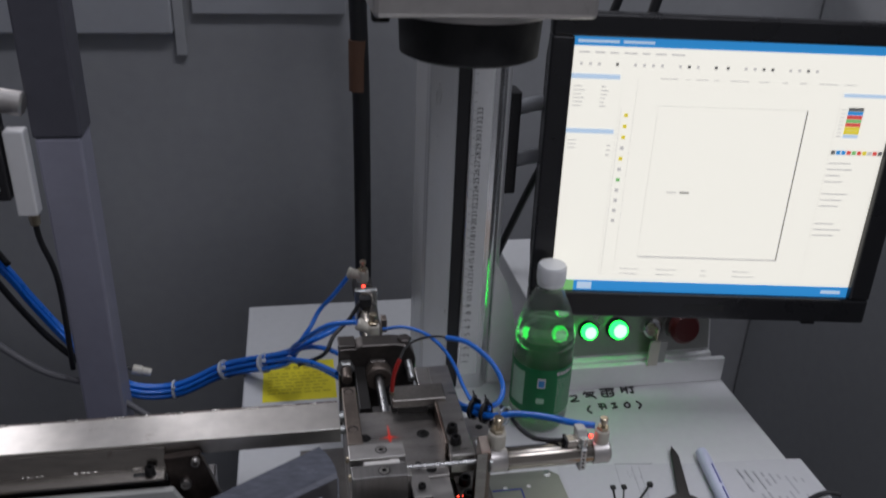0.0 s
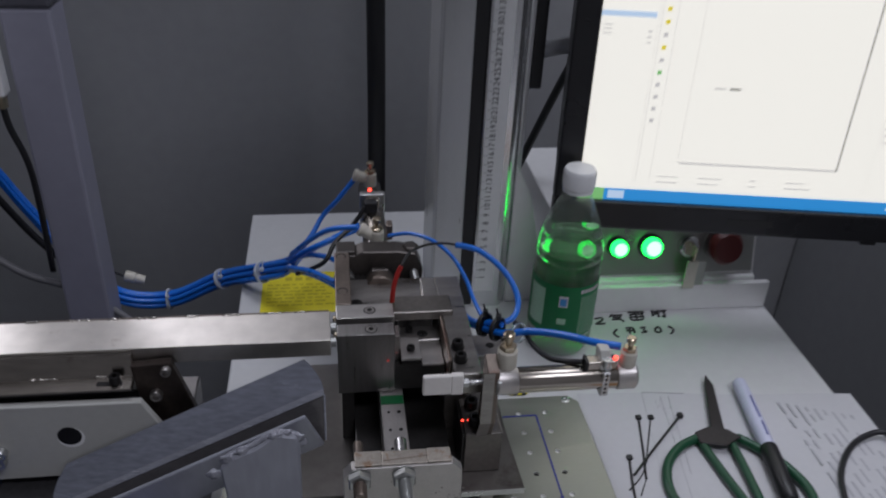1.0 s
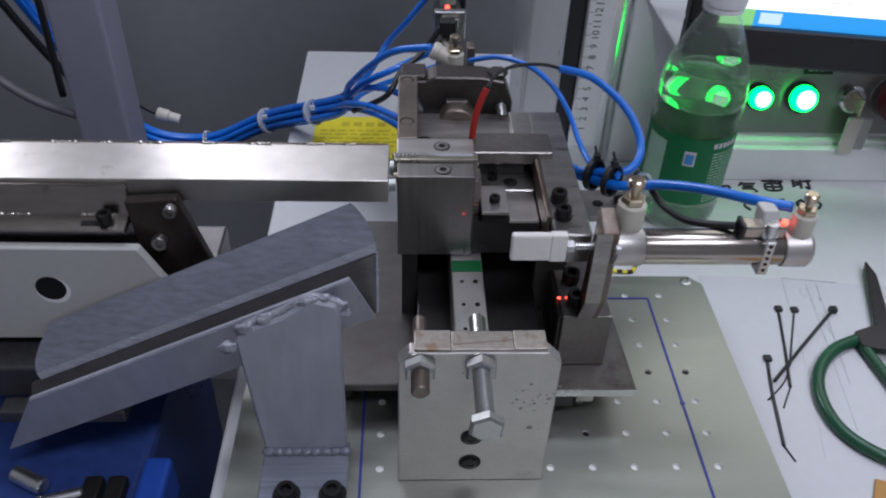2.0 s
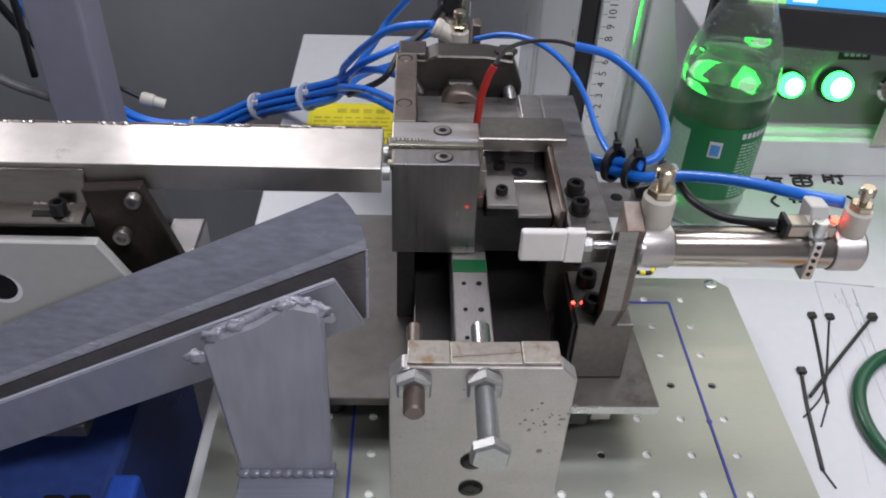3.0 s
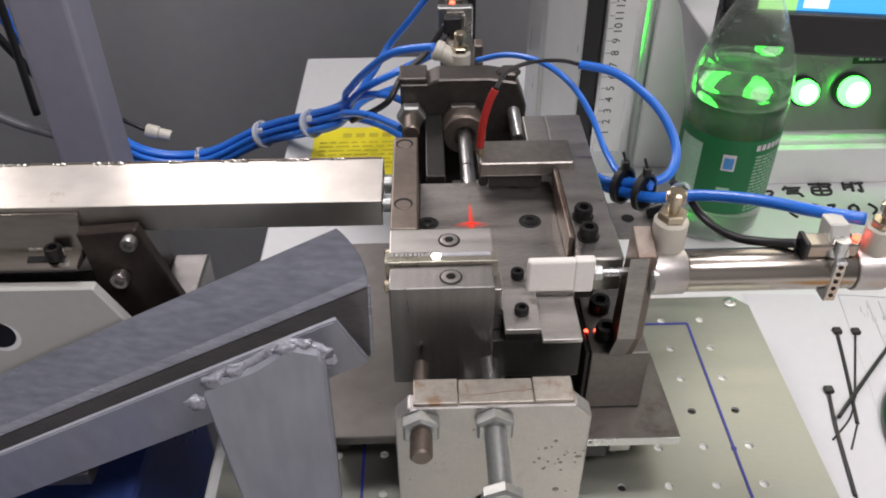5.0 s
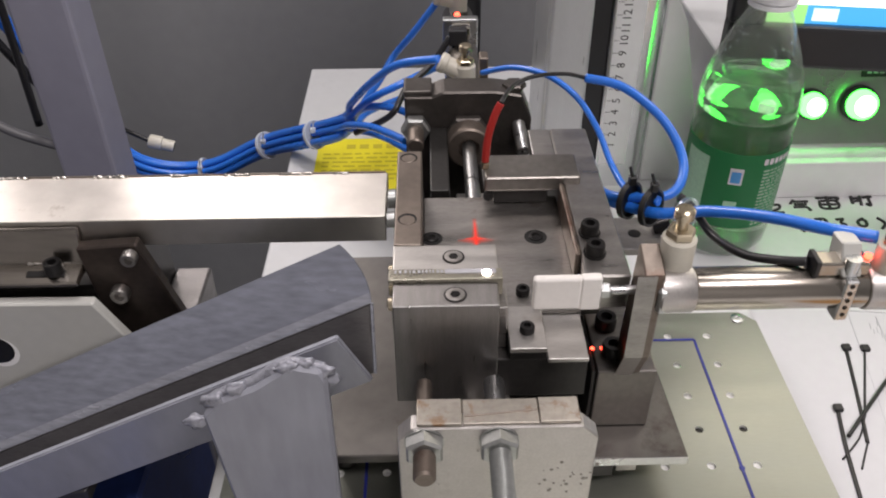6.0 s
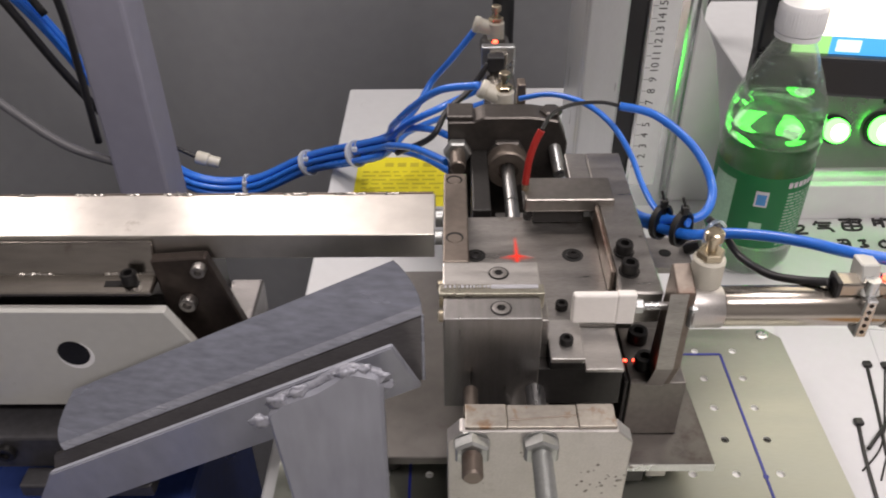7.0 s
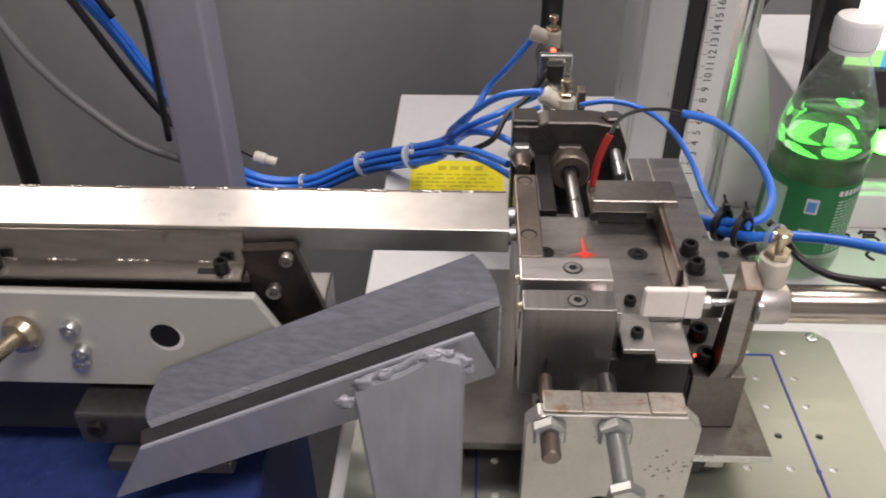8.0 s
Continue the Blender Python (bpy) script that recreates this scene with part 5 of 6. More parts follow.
def monitor():
    o = Vector((0.0572, 0.163, 0.1413))
    ux = Vector((0.3295, -0.055, 0.0)).normalized()
    uy = Vector((0, 0, 1)) * 0.997 + Vector((0.0, 0.040, 0))
    uy = (uy - ux * uy.dot(ux)).normalized()
    un = ux.cross(uy)
    S = (Matrix((ux, uy, un)).transposed() * 1.033).to_4x4()
    S.translation = o
    t = new("monitor")
    t.empty_display_size = 0.01
    t.matrix_world = S
    tagged(t, "black flat monitor on an arm, showing a bright drawing program", "monitor")

    def p(name, bm, m, par=None, label=""):
        ORIGIN.setdefault(t.name, Vector())
        return part(name, bm, m, par or t, label)

    def flat(x0, x1, y0, y1, z):
        bm = bmesh.new()
        bm.faces.new([bm.verts.new(q) for q in ((x0, y0, z), (x1, y0, z), (x1, y1, z), (x0, y1, z))])
        return bm
    b = 0.023
    p("bezel_bottom", box(-b, W + b, -0.029, 0.0, -0.012, 0.008, 0.003), "black_gloss")
    p("bezel_top", box(-b, W + b, Hh, Hh + b, -0.012, 0.008, 0.003), "black_gloss")
    p("bezel_side", box(-b, 0.0, 0.0, Hh, -0.012, 0.0078, 0.002), "black_gloss")
    p("bezel_side", box(W, W + b, 0.0, Hh, -0.012, 0.0078, 0.002), "black_gloss")
    p("back_shell", prism([(-0.02, -0.013), (-0.02, -0.03), (0.03, -0.058), (Hh - 0.03, -0.058), (Hh + 0.02, -0.03), (Hh + 0.02, -0.013)], "x", -0.018, W + 0.018, 0.002), "black")
    p("badge", box(W * 0.45, W * 0.45 + 0.045, -0.018, -0.011, 0.008, 0.0084, 0), "ink")
    p("power_key", box(W - 0.045, W - 0.030, -0.0335, -0.0292, -0.004, 0.004, 0.0008), "black")
    s = p("screen", flat(0, W, 0, Hh, 0.0), "screen", None, "bright white program window")
    z = 0.0004

    def bar(x0, x1, y0, y1, m, dz=0.0):
        return p("screen_mark", flat(x0, x1, y0, y1, z + dz), m, s)
    h, w = Hh, W
    bar(0, w, 0, 0.0125, "screen_blue")
    bar(0, 0.026, 0.0, 0.0125, "screen_green", 0.0002)
    bar(0.030, 0.046, 0.002, 0.0105, "screen_pale", 0.0002)
    bar(0, w, h - 0.0095, h, "screen_blue")
    bar(0.004, 0.045, h - 0.0062, h - 0.0036, "screen_pale", 0.0002)
    bar(0.049, 0.08, h - 0.0062, h - 0.0036, "screen_pale", 0.0002)
    r = random.Random(9)
    x = 0.006
    while x < 0.10:
        q = r.uniform(0.008, 0.014)
        bar(x, x + q, h - 0.0165, h - 0.0148, "screen_line")
        x += q + 0.005
    x = 0.008
    while x < 0.25:
        bar(x, x + 0.003, h - 0.0285, h - 0.0255, "screen_line" if r.random() < 0.85 else "screen_dark")
        x += r.choice((0.009, 0.009, 0.012, 0.018))
    x = 0.09
    while x < 0.30:
        q = r.uniform(0.004, 0.02)
        bar(x, x + q, h - 0.0400, h - 0.0390, "screen_line")
        x += q + r.uniform(0.005, 0.018)
    # left lists
    bar(0.001, 0.050, h - 0.042, h - 0.037, "screen_pale")
    bar(0.001, 0.050, h - 0.098, h - 0.093, "screen_pale")
    for k in range(6):
        bar(0.004, 0.012 + r.uniform(0, 0.004), h - 0.050 - 0.004 * k, h - 0.0488 - 0.004 * k, "screen_line")
        bar(0.032, 0.036 + r.uniform(0, 0.004), h - 0.050 - 0.004 * k, h - 0.0488 - 0.004 * k, "screen_line")
    for k in range(3):
        bar(0.004, 0.012, h - 0.106 - 0.004 * k, h - 0.1048 - 0.004 * k, "screen_line")
        bar(0.044, 0.048, h - 0.111 - 0.005 * k, h - 0.1095 - 0.005 * k, "screen_line")
    bar(0.052, 0.0523, 0.02, h - 0.037, "screen_line")
    for k, c in enumerate(("yellow", "yellow", "yellow", "line", "yellow", "line", "green", "line", "line", "line", "line")):
        bar(0.0585, 0.0625, h - 0.0800 - 0.0115 * k, h - 0.0760 - 0.0115 * k, "screen_" + c)
    bar(0.0545, 0.0550, 0.020, h - 0.070, "screen_line")
    bar(0.0680, 0.0684, 0.020, h - 0.040, "screen_line")
    # drawing field
    fx0, fx1, fy0, fy1 = 0.092, 0.245, 0.043, h - 0.067
    for q in ((fx0, fx1, fy0, fy0 + 0.0009, "line"), (fx0, fx1, fy1, fy1 + 0.0004, "line"), (fx0, fx0 + 0.0004, fy0, fy1, "line"), (fx1, fx1 + 0.0013, fy0 - 0.001, fy1, "dark"), (fx0 + 0.002, fx1 + 0.001, fy0 - 0.0016, fy0 - 0.0004, "line")):
        bar(*q[:4], "screen_" + q[4])
    for x0 in (0.114, 0.128):
        for k in range(4):
            bar(x0 + 0.0026 * k, x0 + 0.0026 * k + 0.0018, 0.1165, 0.1190, "screen_dark" if x0 > 0.12 else "screen_line")
    for k in range(18):
        bar(0.085 + 0.012 * k, 0.0852 + 0.012 * k, h - 0.050, h - 0.046, "screen_line")
    # right panel
    bar(0.277, 0.2774, 0.02, h - 0.045, "screen_line")
    bar(0.279, w, h - 0.052, h - 0.048, "screen_pale")
    for k, c in enumerate(("dark", "blue", "red", "green", "red", "yellow", "yellow", "pale")):
        bar(0.287, 0.303, h - 0.066 - 0.0040 * k, h - 0.0622 - 0.0040 * k, "screen_" + c)
        bar(0.280, 0.285, h - 0.065 - 0.0040 * k, h - 0.0638 - 0.0040 * k, "screen_line")
    for k, c in enumerate(("dark", "blue", "blue", "red", "green", "red", "yellow", "line", "red", "dark")):
        bar(0.279 + 0.0055 * k, 0.2835 + 0.0055 * k, h - 0.112, h - 0.1075, "screen_" + c)
    for k in range(13):
        if k in (4, 8, 9):
            continue
        bar(0.279, 0.279 + r.uniform(0.014, 0.030), h - 0.122 - 0.0068 * k, h - 0.1205 - 0.0068 * k, "screen_line")
    for x0, q in ((0.075, 0.02), (0.085, 0.014), (0.115, 0.03), (0.165, 0.01), (0.20, 0.03)):
        for y0 in (0.021, 0.027):
            bar(x0, x0 + q * r.uniform(0.6, 1), y0, y0 + 0.0012, "screen_line")
    bar(w - 0.03, w - 0.008, 0.004, 0.008, "screen_pale", 0.0002)


def monitor_arm():
    t = root("swing_bracket", 0.03, 0.24, 0.24, "grey steel monitor arm clamped to the column", "bracket")
    part("clamp", box(0.0105, 0.024, 0.222, 0.252, 0.236, 0.356, 0.002), "black", t)
    for z in (0.345, 0.283):
        part("strut", bend([(0.0242, 0.235, z - 0.01), (0.06, 0.225, z), (0.11, 0.212, z + 0.006), (0.15, 0.200, z + 0.006)], 0.0085, 14), "wall_light", t)
    part("mount_plate", box(0.150, 0.190, 0.176, 0.208, 0.25, 0.37, 0.002), "black", t)


# ---- the bottle ----


def bottle():
    x, y, z0 = 0.0475, 0.1335, -0.0198
    t = root("drink_bottle", x, y, z0, "clear plastic drink bottle with green label and white cap", "bottle")
    outer = [(0.0, 0.024), (0.002, 0.029), (0.010, 0.0335), (0.020, 0.0345), (0.024, 0.0335), (0.028, 0.0342), (0.098, 0.0342), (0.101, 0.0334), (0.104, 0.0343), (0.111, 0.0343), (0.113, 0.0336), (0.116, 0.0345), (0.121, 0.0343), (0.1235, 0.0335), (0.126, 0.0338), (0.135, 0.0322), (0.146, 0.0288), (0.158, 0.0242), (0.170, 0.0190), (0.178, 0.0152), (0.183, 0.0133), (0.188, 0.0133)]
    part("bottle_wall", turned([(0.0, 0.0)] + outer + [(0.1881, 0.0)], (x, y, z0), (0, 0, 1), 56), "pet", t, "clear plastic")
    level = 0.1410
    wat = [(d, r - 0.0009) for d, r in outer if d < level]
    wat = [(0.0015, 0.0)] + [(max(d, 0.0015), r) for d, r in wat] + [(level, 0.0293), (level, 0.0)]
    part("drink", turned(wat, (x, y, z0), (0, 0, 1), 72), "water", t, "pale clear drink")
    lab = turned([(0.031, 0.0344), (0.031, 0.0347), (0.092, 0.0347), (0.092, 0.0344), (0.031, 0.0344)], (x, y, z0), (0, 0, 1), 64)
    part("wrap_label", lab, "label_film", t, "dark green wrap label")

    def decal(name, a0, a1, h0, h1, m, rr=0.0349):
        bm = bmesh.new()
        n = 6
        lo = [bm.verts.new((x + rr * math.sin(radians(a0 + (a1 - a0) * k / n)), y - rr * math.cos(radians(a0 + (a1 - a0) * k / n)), z0 + h0)) for k in range(n + 1)]
        hi = [bm.verts.new((v.co.x, v.co.y, z0 + h1)) for v in lo]
        for k in range(n):
            bm.faces.new((lo[k], lo[k + 1], hi[k + 1], hi[k]))
        return part(name, bm, m, t)
    decal("label_mark", -24, -9, 0.068, 0.081, "paper")
    decal("label_mark", -22, -11, 0.0695, 0.0785, "screen_mark_blue", 0.0351)
    decal("label_mark", -24, -9, 0.047, 0.054, "label_pale")
    rl = random.Random(8)
    for k in range(17):
        a0 = 14
        while a0 < 54:
            a1 = a0 + rl.uniform(3, 9)
            decal("label_text", a0, a1, 0.0335 + 0.0028 * k, 0.0349 + 0.0028 * k, "label_pale")
            a0 = a1 + rl.uniform(1.0, 2.2)
    for k in range(6):
        decal("label_text", 12 + 7 * k, 17 + 7 * k, 0.084, 0.0885, "paper")
    decal("label_mark", -85, -50, 0.04, 0.085, "label_pale")
    part("cap", turned([(0, 0.0155), (0.001, 0.0158), (0.017, 0.0158), (0.0195, 0.0145), (0.0200, 0)], (x, y, z0 + 0.189), (0, 0, 1), 60), "cap", t, "white ribbed screw cap")
    rd = random.Random(21)
    for k in range(46):
        a, hh = rd.uniform(-100, 70), rd.uniform(0.1465, 0.170)
        rw = 0.0275 - 0.42 * (hh - 0.1465)
        bm = bmesh.new()
        bmesh.ops.create_icosphere(bm, subdivisions=1, radius=rd.uniform(0.0004, 0.0011))
        bmesh.ops.translate(bm, verts=bm.verts, vec=(x + rw * math.sin(radians(a)), y - rw * math.cos(radians(a)), z0 + hh))
        smooth_by_angle(bm, 80)
        part("droplet", bm, "pen_body", t)
    part("cap_ring", turned([(0, 0.0150), (0.0035, 0.0152), (0.0035, 0)], (x, y, z0 + 0.1848), (0, 0, 1), 48), "cap", t)
    for k in range(48):
        a = 2 * math.pi * k / 48
        part("cap_rib", rod((x + 0.0158 * math.cos(a), y + 0.0158 * math.sin(a), z0 + 0.1915), (x + 0.0158 * math.cos(a), y + 0.0158 * math.sin(a), z0 + 0.2055), 0.0004, 5), "cap", t)


M["screen_mark_blue"] = mat("label_blue", (0.05, 0.25, 0.55), 0.4, 0, 0.05)
M["label_pale"] = mat("label_pale_green", (0.30, 0.52, 0.36), 0.4, 0, 0.15, 60)


# ---- hoses and cables ----


def cable(name, points, r, material, label, category="cable", seg=10, group=""):
    return single(name, bend(points, r, seg), material, label, category, group)


def hoses():
    g = "blue air hoses"
    trunk = [(-0.249, 0.222, 0.030), (-0.325, 0.285, -0.022), (-0.392, 0.300, -0.058), (-0.457, 0.305, -0.050), (-0.536, 0.400, -0.040), (-0.582, 0.420, 0.016), (-0.614, 0.420, 0.075), (-0.70, 0.42, 0.20), (-0.80, 0.42, 0.40)]
    heads = [
        [(-0.1675, 0.249, 0.124), (-0.186, 0.246, 0.101), (-0.203, 0.250, 0.079), (-0.219, 0.232, 0.060)],
        [(-0.1670, 0.1245, 0.1345), (-0.194, 0.140, 0.124), (-0.215, 0.160, 0.101), (-0.233, 0.185, 0.072)],
        [(-0.165, 0.200, 0.095), (-0.195, 0.175, 0.092), (-0.219, 0.178, 0.078), (-0.236, 0.198, 0.054)],
        [(-0.190, 0.100, 0.088), (-0.214, 0.140, 0.076), (-0.236, 0.180, 0.056)],
        [(-0.150, 0.330, 0.02), (-0.190, 0.300, 0.02), (-0.225, 0.250, 0.030)],
        [(-0.172, 0.150, 0.070), (-0.200, 0.165, 0.078), (-0.228, 0.192, 0.062)],
        [(-0.168, 0.120, 0.052), (-0.205, 0.155, 0.058), (-0.236, 0.195, 0.044)],
    ]
    for k, h in enumerate(heads):
        a = k * 0.898
        off = Vector((0.2 * math.cos(a), 0.0070 * math.cos(a), 0.0082 * math.sin(a)))
        off.x = 0
        cable("air_hose", h + [tuple(Vector(p) + off) for p in trunk], 0.0028, "hose", "glossy blue air hose in the tied bundle", "air hose", 12, g)
    for c, ax, r in (((-0.272, 0.242, 0.013), (-0.8, 0.6, -0.5), 0.0105), ((-0.325, 0.285, -0.022), (-0.8, 0.35, -0.45), 0.0108), ((-0.392, 0.300, -0.058), (-1, 0.05, -0.1), 0.0108)):
        t = root("cable_tie", *c, "white cable tie round the blue hoses", "cable tie", "cable ties on hoses")
        part("loop", ring_band(c, ax, r + 0.0012, r + 0.0021, 0.0015), "tie_white", t)
        part("head", box(c[0] - 0.0022, c[0] + 0.0022, c[1] - 0.0128, c[1] - 0.0088, c[2] + 0.0085, c[2] + 0.0125, 0.0008), "tie_white", t)
        part("tail", rod((c[0], c[1] - 0.0110, c[2] + 0.012), (c[0] + 0.002, c[1] - 0.013, c[2] + 0.021), 0.0007, 6), "tie_white", t)
    cable("air_hose", [(-0.139, 0.121, 0.126), (-0.120, 0.105, 0.137), (-0.101, 0.082, 0.142), (-0.086, 0.060, 0.138), (-0.076, 0.040, 0.127), (-0.071, 0.020, 0.117), (-0.066, -0.004, 0.115), (-0.054, -0.022, 0.119)], 0.0019, "hose", "thin blue air hose looping to the side cylinder", "air hose", 12, g)
    cable("air_hose", [(-0.085, 0.050, 0.156), (-0.065, 0.042, 0.154), (-0.047, 0.025, 0.145), (-0.038, 0.010, 0.134), (-0.038, -0.005, 0.126), (-0.047, -0.017, 0.121), (-0.064, -0.014, 0.117), (-0.079, 0.004, 0.110), (-0.085, 0.06, 0.10)], 0.0026, "hose", "blue air hose looping beside the slide", "air hose", 12, g)
    cable("air_hose", [(-0.079, 0.006, 0.104), (-0.066, -0.018, 0.113), (-0.056, -0.030, 0.118), (-0.042, -0.036, 0.1225), (-0.035, -0.041, 0.1265), (-0.022, -0.055, 0.1345), (-0.010, -0.070, 0.1415), (0.002, -0.084, 0.1465), (0.021, -0.093, 0.148)], 0.0030, "hose", "blue air hose leading to the end valve", "air hose", 12, g)
    for c in ((-0.068, -0.016, 0.117), (-0.059, -0.026, 0.119)):
        t = root("cable_tie", c[0], c[1], c[2], "black cable tie round the hose bundle", "cable tie", "cable ties on hoses")
        part("loop", ring_band(c, (0.7, -0.7, 0.15), 0.0092, 0.0104, 0.0016), "tie", t)
        part("head", box(c[0] - 0.002, c[0] + 0.002, c[1] - 0.002, c[1] + 0.002, c[2] + 0.0098, c[2] + 0.0150, 0.0006), "tie", t)
        part("tail", rod((c[0], c[1], c[2] + 0.014), (c[0] - 0.002, c[1] + 0.001, c[2] + 0.020), 0.0008, 6), "tie", t)
    single("cable_tie", ring_band((-0.043, -0.035, 0.121), (0.55, -0.8, 0.25), 0.0080, 0.0086, 0.0012), "clear_tie", "clear cable tie round the hose bundle", "cable tie", "cable ties on hoses")
    cable("sensor_cable", [(-0.046, -0.028, 0.127), (-0.039, -0.032, 0.122), (-0.033, -0.050, 0.118), (-0.028, -0.075, 0.126), (-0.020, -0.090, 0.134), (-0.0095, -0.0985, 0.1395)], 0.0022, "black", "black sensor cable dipping to the side cylinder")
    t = root("red_probe_wire", -0.1445, -0.002, 0.134, "red-sleeved probe wire on the stop arm", "wire")
    part("sleeve", bend([(-0.1445, -0.002, 0.134), (-0.1432, -0.002, 0.149), (-0.140, -0.001, 0.161), (-0.1372, 0.0, 0.167)], 0.0021, 10), "red", t, "red sleeve")
    part("lead", bend([(-0.1372, 0.0, 0.167), (-0.129, 0.020, 0.167), (-0.115, 0.035, 0.165), (-0.097, 0.045, 0.161), (-0.085, 0.050, 0.156)], 0.0012, 8), "black", t)
    cable("sensor_cable", [(-0.158, 0.187, 0.123), (-0.172, 0.180, 0.105), (-0.190, 0.165, 0.094), (-0.202, 0.150, 0.080), (-0.230, 0.170, 0.055)], 0.0024, "black", "black sensor cable at the rear cylinder")
    cable("sensor_cable", [(-0.600, 0.41, 0.08), (-0.64, 0.41, 0.155), (-0.70, 0.41, 0.27)], 0.0042, "black", "thick black cable beside the blue hoses")
    cable("sensor_cable", [(-0.50, 0.395, -0.10), (-0.559, 0.405, -0.042), (-0.596, 0.405, 0.018), (-0.637, 0.405, 0.100), (-0.72, 0.405, 0.26)], 0.0045, "black", "thick black cable beside the blue hoses")
    cable("clear_tube", [(-0.66, 0.23, 0.27), (-0.599, 0.21, 0.144), (-0.575, 0.21, 0.103), (-0.549, 0.21, 0.073), (-0.512, 0.21, 0.040), (-0.462, 0.22, 0.008), (-0.40, 0.22, -0.05)], 0.0038, "hose_grey", "grey translucent tube hanging behind the track", "tube")
    cable("power_cable", [(-0.128, 0.50, -0.30), (-0.128, 0.50, 0.029), (-0.129, 0.50, 0.20), (-0.131, 0.50, 0.33), (-0.140, 0.50, 0.56), (-0.145, 0.50, 0.70)], 0.0125, "black", "thick black cable hanging down the cabinet back", "cable", 14)
    single("cable_wrap", rod((-0.1335, 0.4995, 0.285), (-0.1335, 0.4995, 0.355), 0.0132, 18), "tape", "brown tape wrapped round the black cable", "tape")
    cable("power_cable", [(-0.855, 0.56, -0.40), (-0.845, 0.56, -0.1), (-0.838, 0.56, 0.10), (-0.825, 0.56, 0.6)], 0.012, "black", "black cable along the cabinet back", "cable", 12)
    cable("power_cable", [(0.02, 0.33, 0.06), (0.040, 0.31, 0.135), (0.073, 0.30, 0.229), (0.10, 0.28, 0.30)], 0.005, "black", "black cable from the monitor", "cable", 10)
    cable("power_cable", [(0.12, 0.26, 0.40), (0.137, 0.255, 0.46), (0.18, 0.26, 0.60)], 0.005, "black", "black cable above the monitor", "cable", 10)
    cable("power_cable", [(0.165, 0.25, 0.40), (0.181, 0.255, 0.46), (0.21, 0.26, 0.60)], 0.006, "black", "black cable above the monitor", "cable", 10)
    t = root("hose_plug", -0.44, 0.322, -0.05, "cream push-in plug lying on the hoses", "plug")
    part("body", turned([(0, 0.0058), (0.002, 0.0068), (0.012, 0.0068), (0.013, 0.0056), (0.024, 0.0056)], (-0.446, 0.322, -0.036), (1, 0, -0.32), 22), "cream", t)
    part("lead", bend([(-0.446, 0.322, -0.036), (-0.47, 0.33, -0.028), (-0.50, 0.36, -0.03)], 0.0022, 8), "black", t)


def left_post():
    t = root("frame_post", -0.455, 0.225, -0.82, "lilac-grey painted square post behind the feeder track", "post")
    part("tube", box(-0.478, -0.434, 0.205, 0.249, -0.82, 0.318, 0.003), "post", t)
    part("upper_tube", box(-0.4795, -0.4325, 0.2035, 0.2505, 0.3182, 0.62, 0.003), "sleeve", t, "dark grey upper sleeve")
    s = root("photo_sensor", -0.487, 0.193, 0.24, "white sensor block with a cable on the post", "sensor")
    part("body", box(-0.5005, -0.481, 0.185, 0.2033, 0.243, 0.332, 0.002), "box_white", s)
    part("bracket", box(-0.530, -0.502, 0.180, 0.2033, 0.262, 0.352, 0.002), "black", s)
    for z in (0.275, 0.30, 0.325):
        part("screw", rod((-0.512, 0.1798, z), (-0.512, 0.178, z), 0.003, 12), "zinc", s)
    part("arm", rod((-0.56, 0.195, 0.372), (-0.478, 0.195, 0.356), 0.012, 18, chamfer=0.002), "alu", s)
    part("gland", turned([(0, 0.006), (0.012, 0.005)], (-0.488, 0.194, 0.2428), (0, 0, -1), 18), "brass", s)
    part("lead", bend([(-0.488, 0.194, 0.232), (-0.487, 0.196, 0.21), (-0.478, 0.198, 0.16), (-0.480, 0.199, 0.05)], 0.003, 8), "black", s)


# ---- small things on the table ----
Z = -0.02


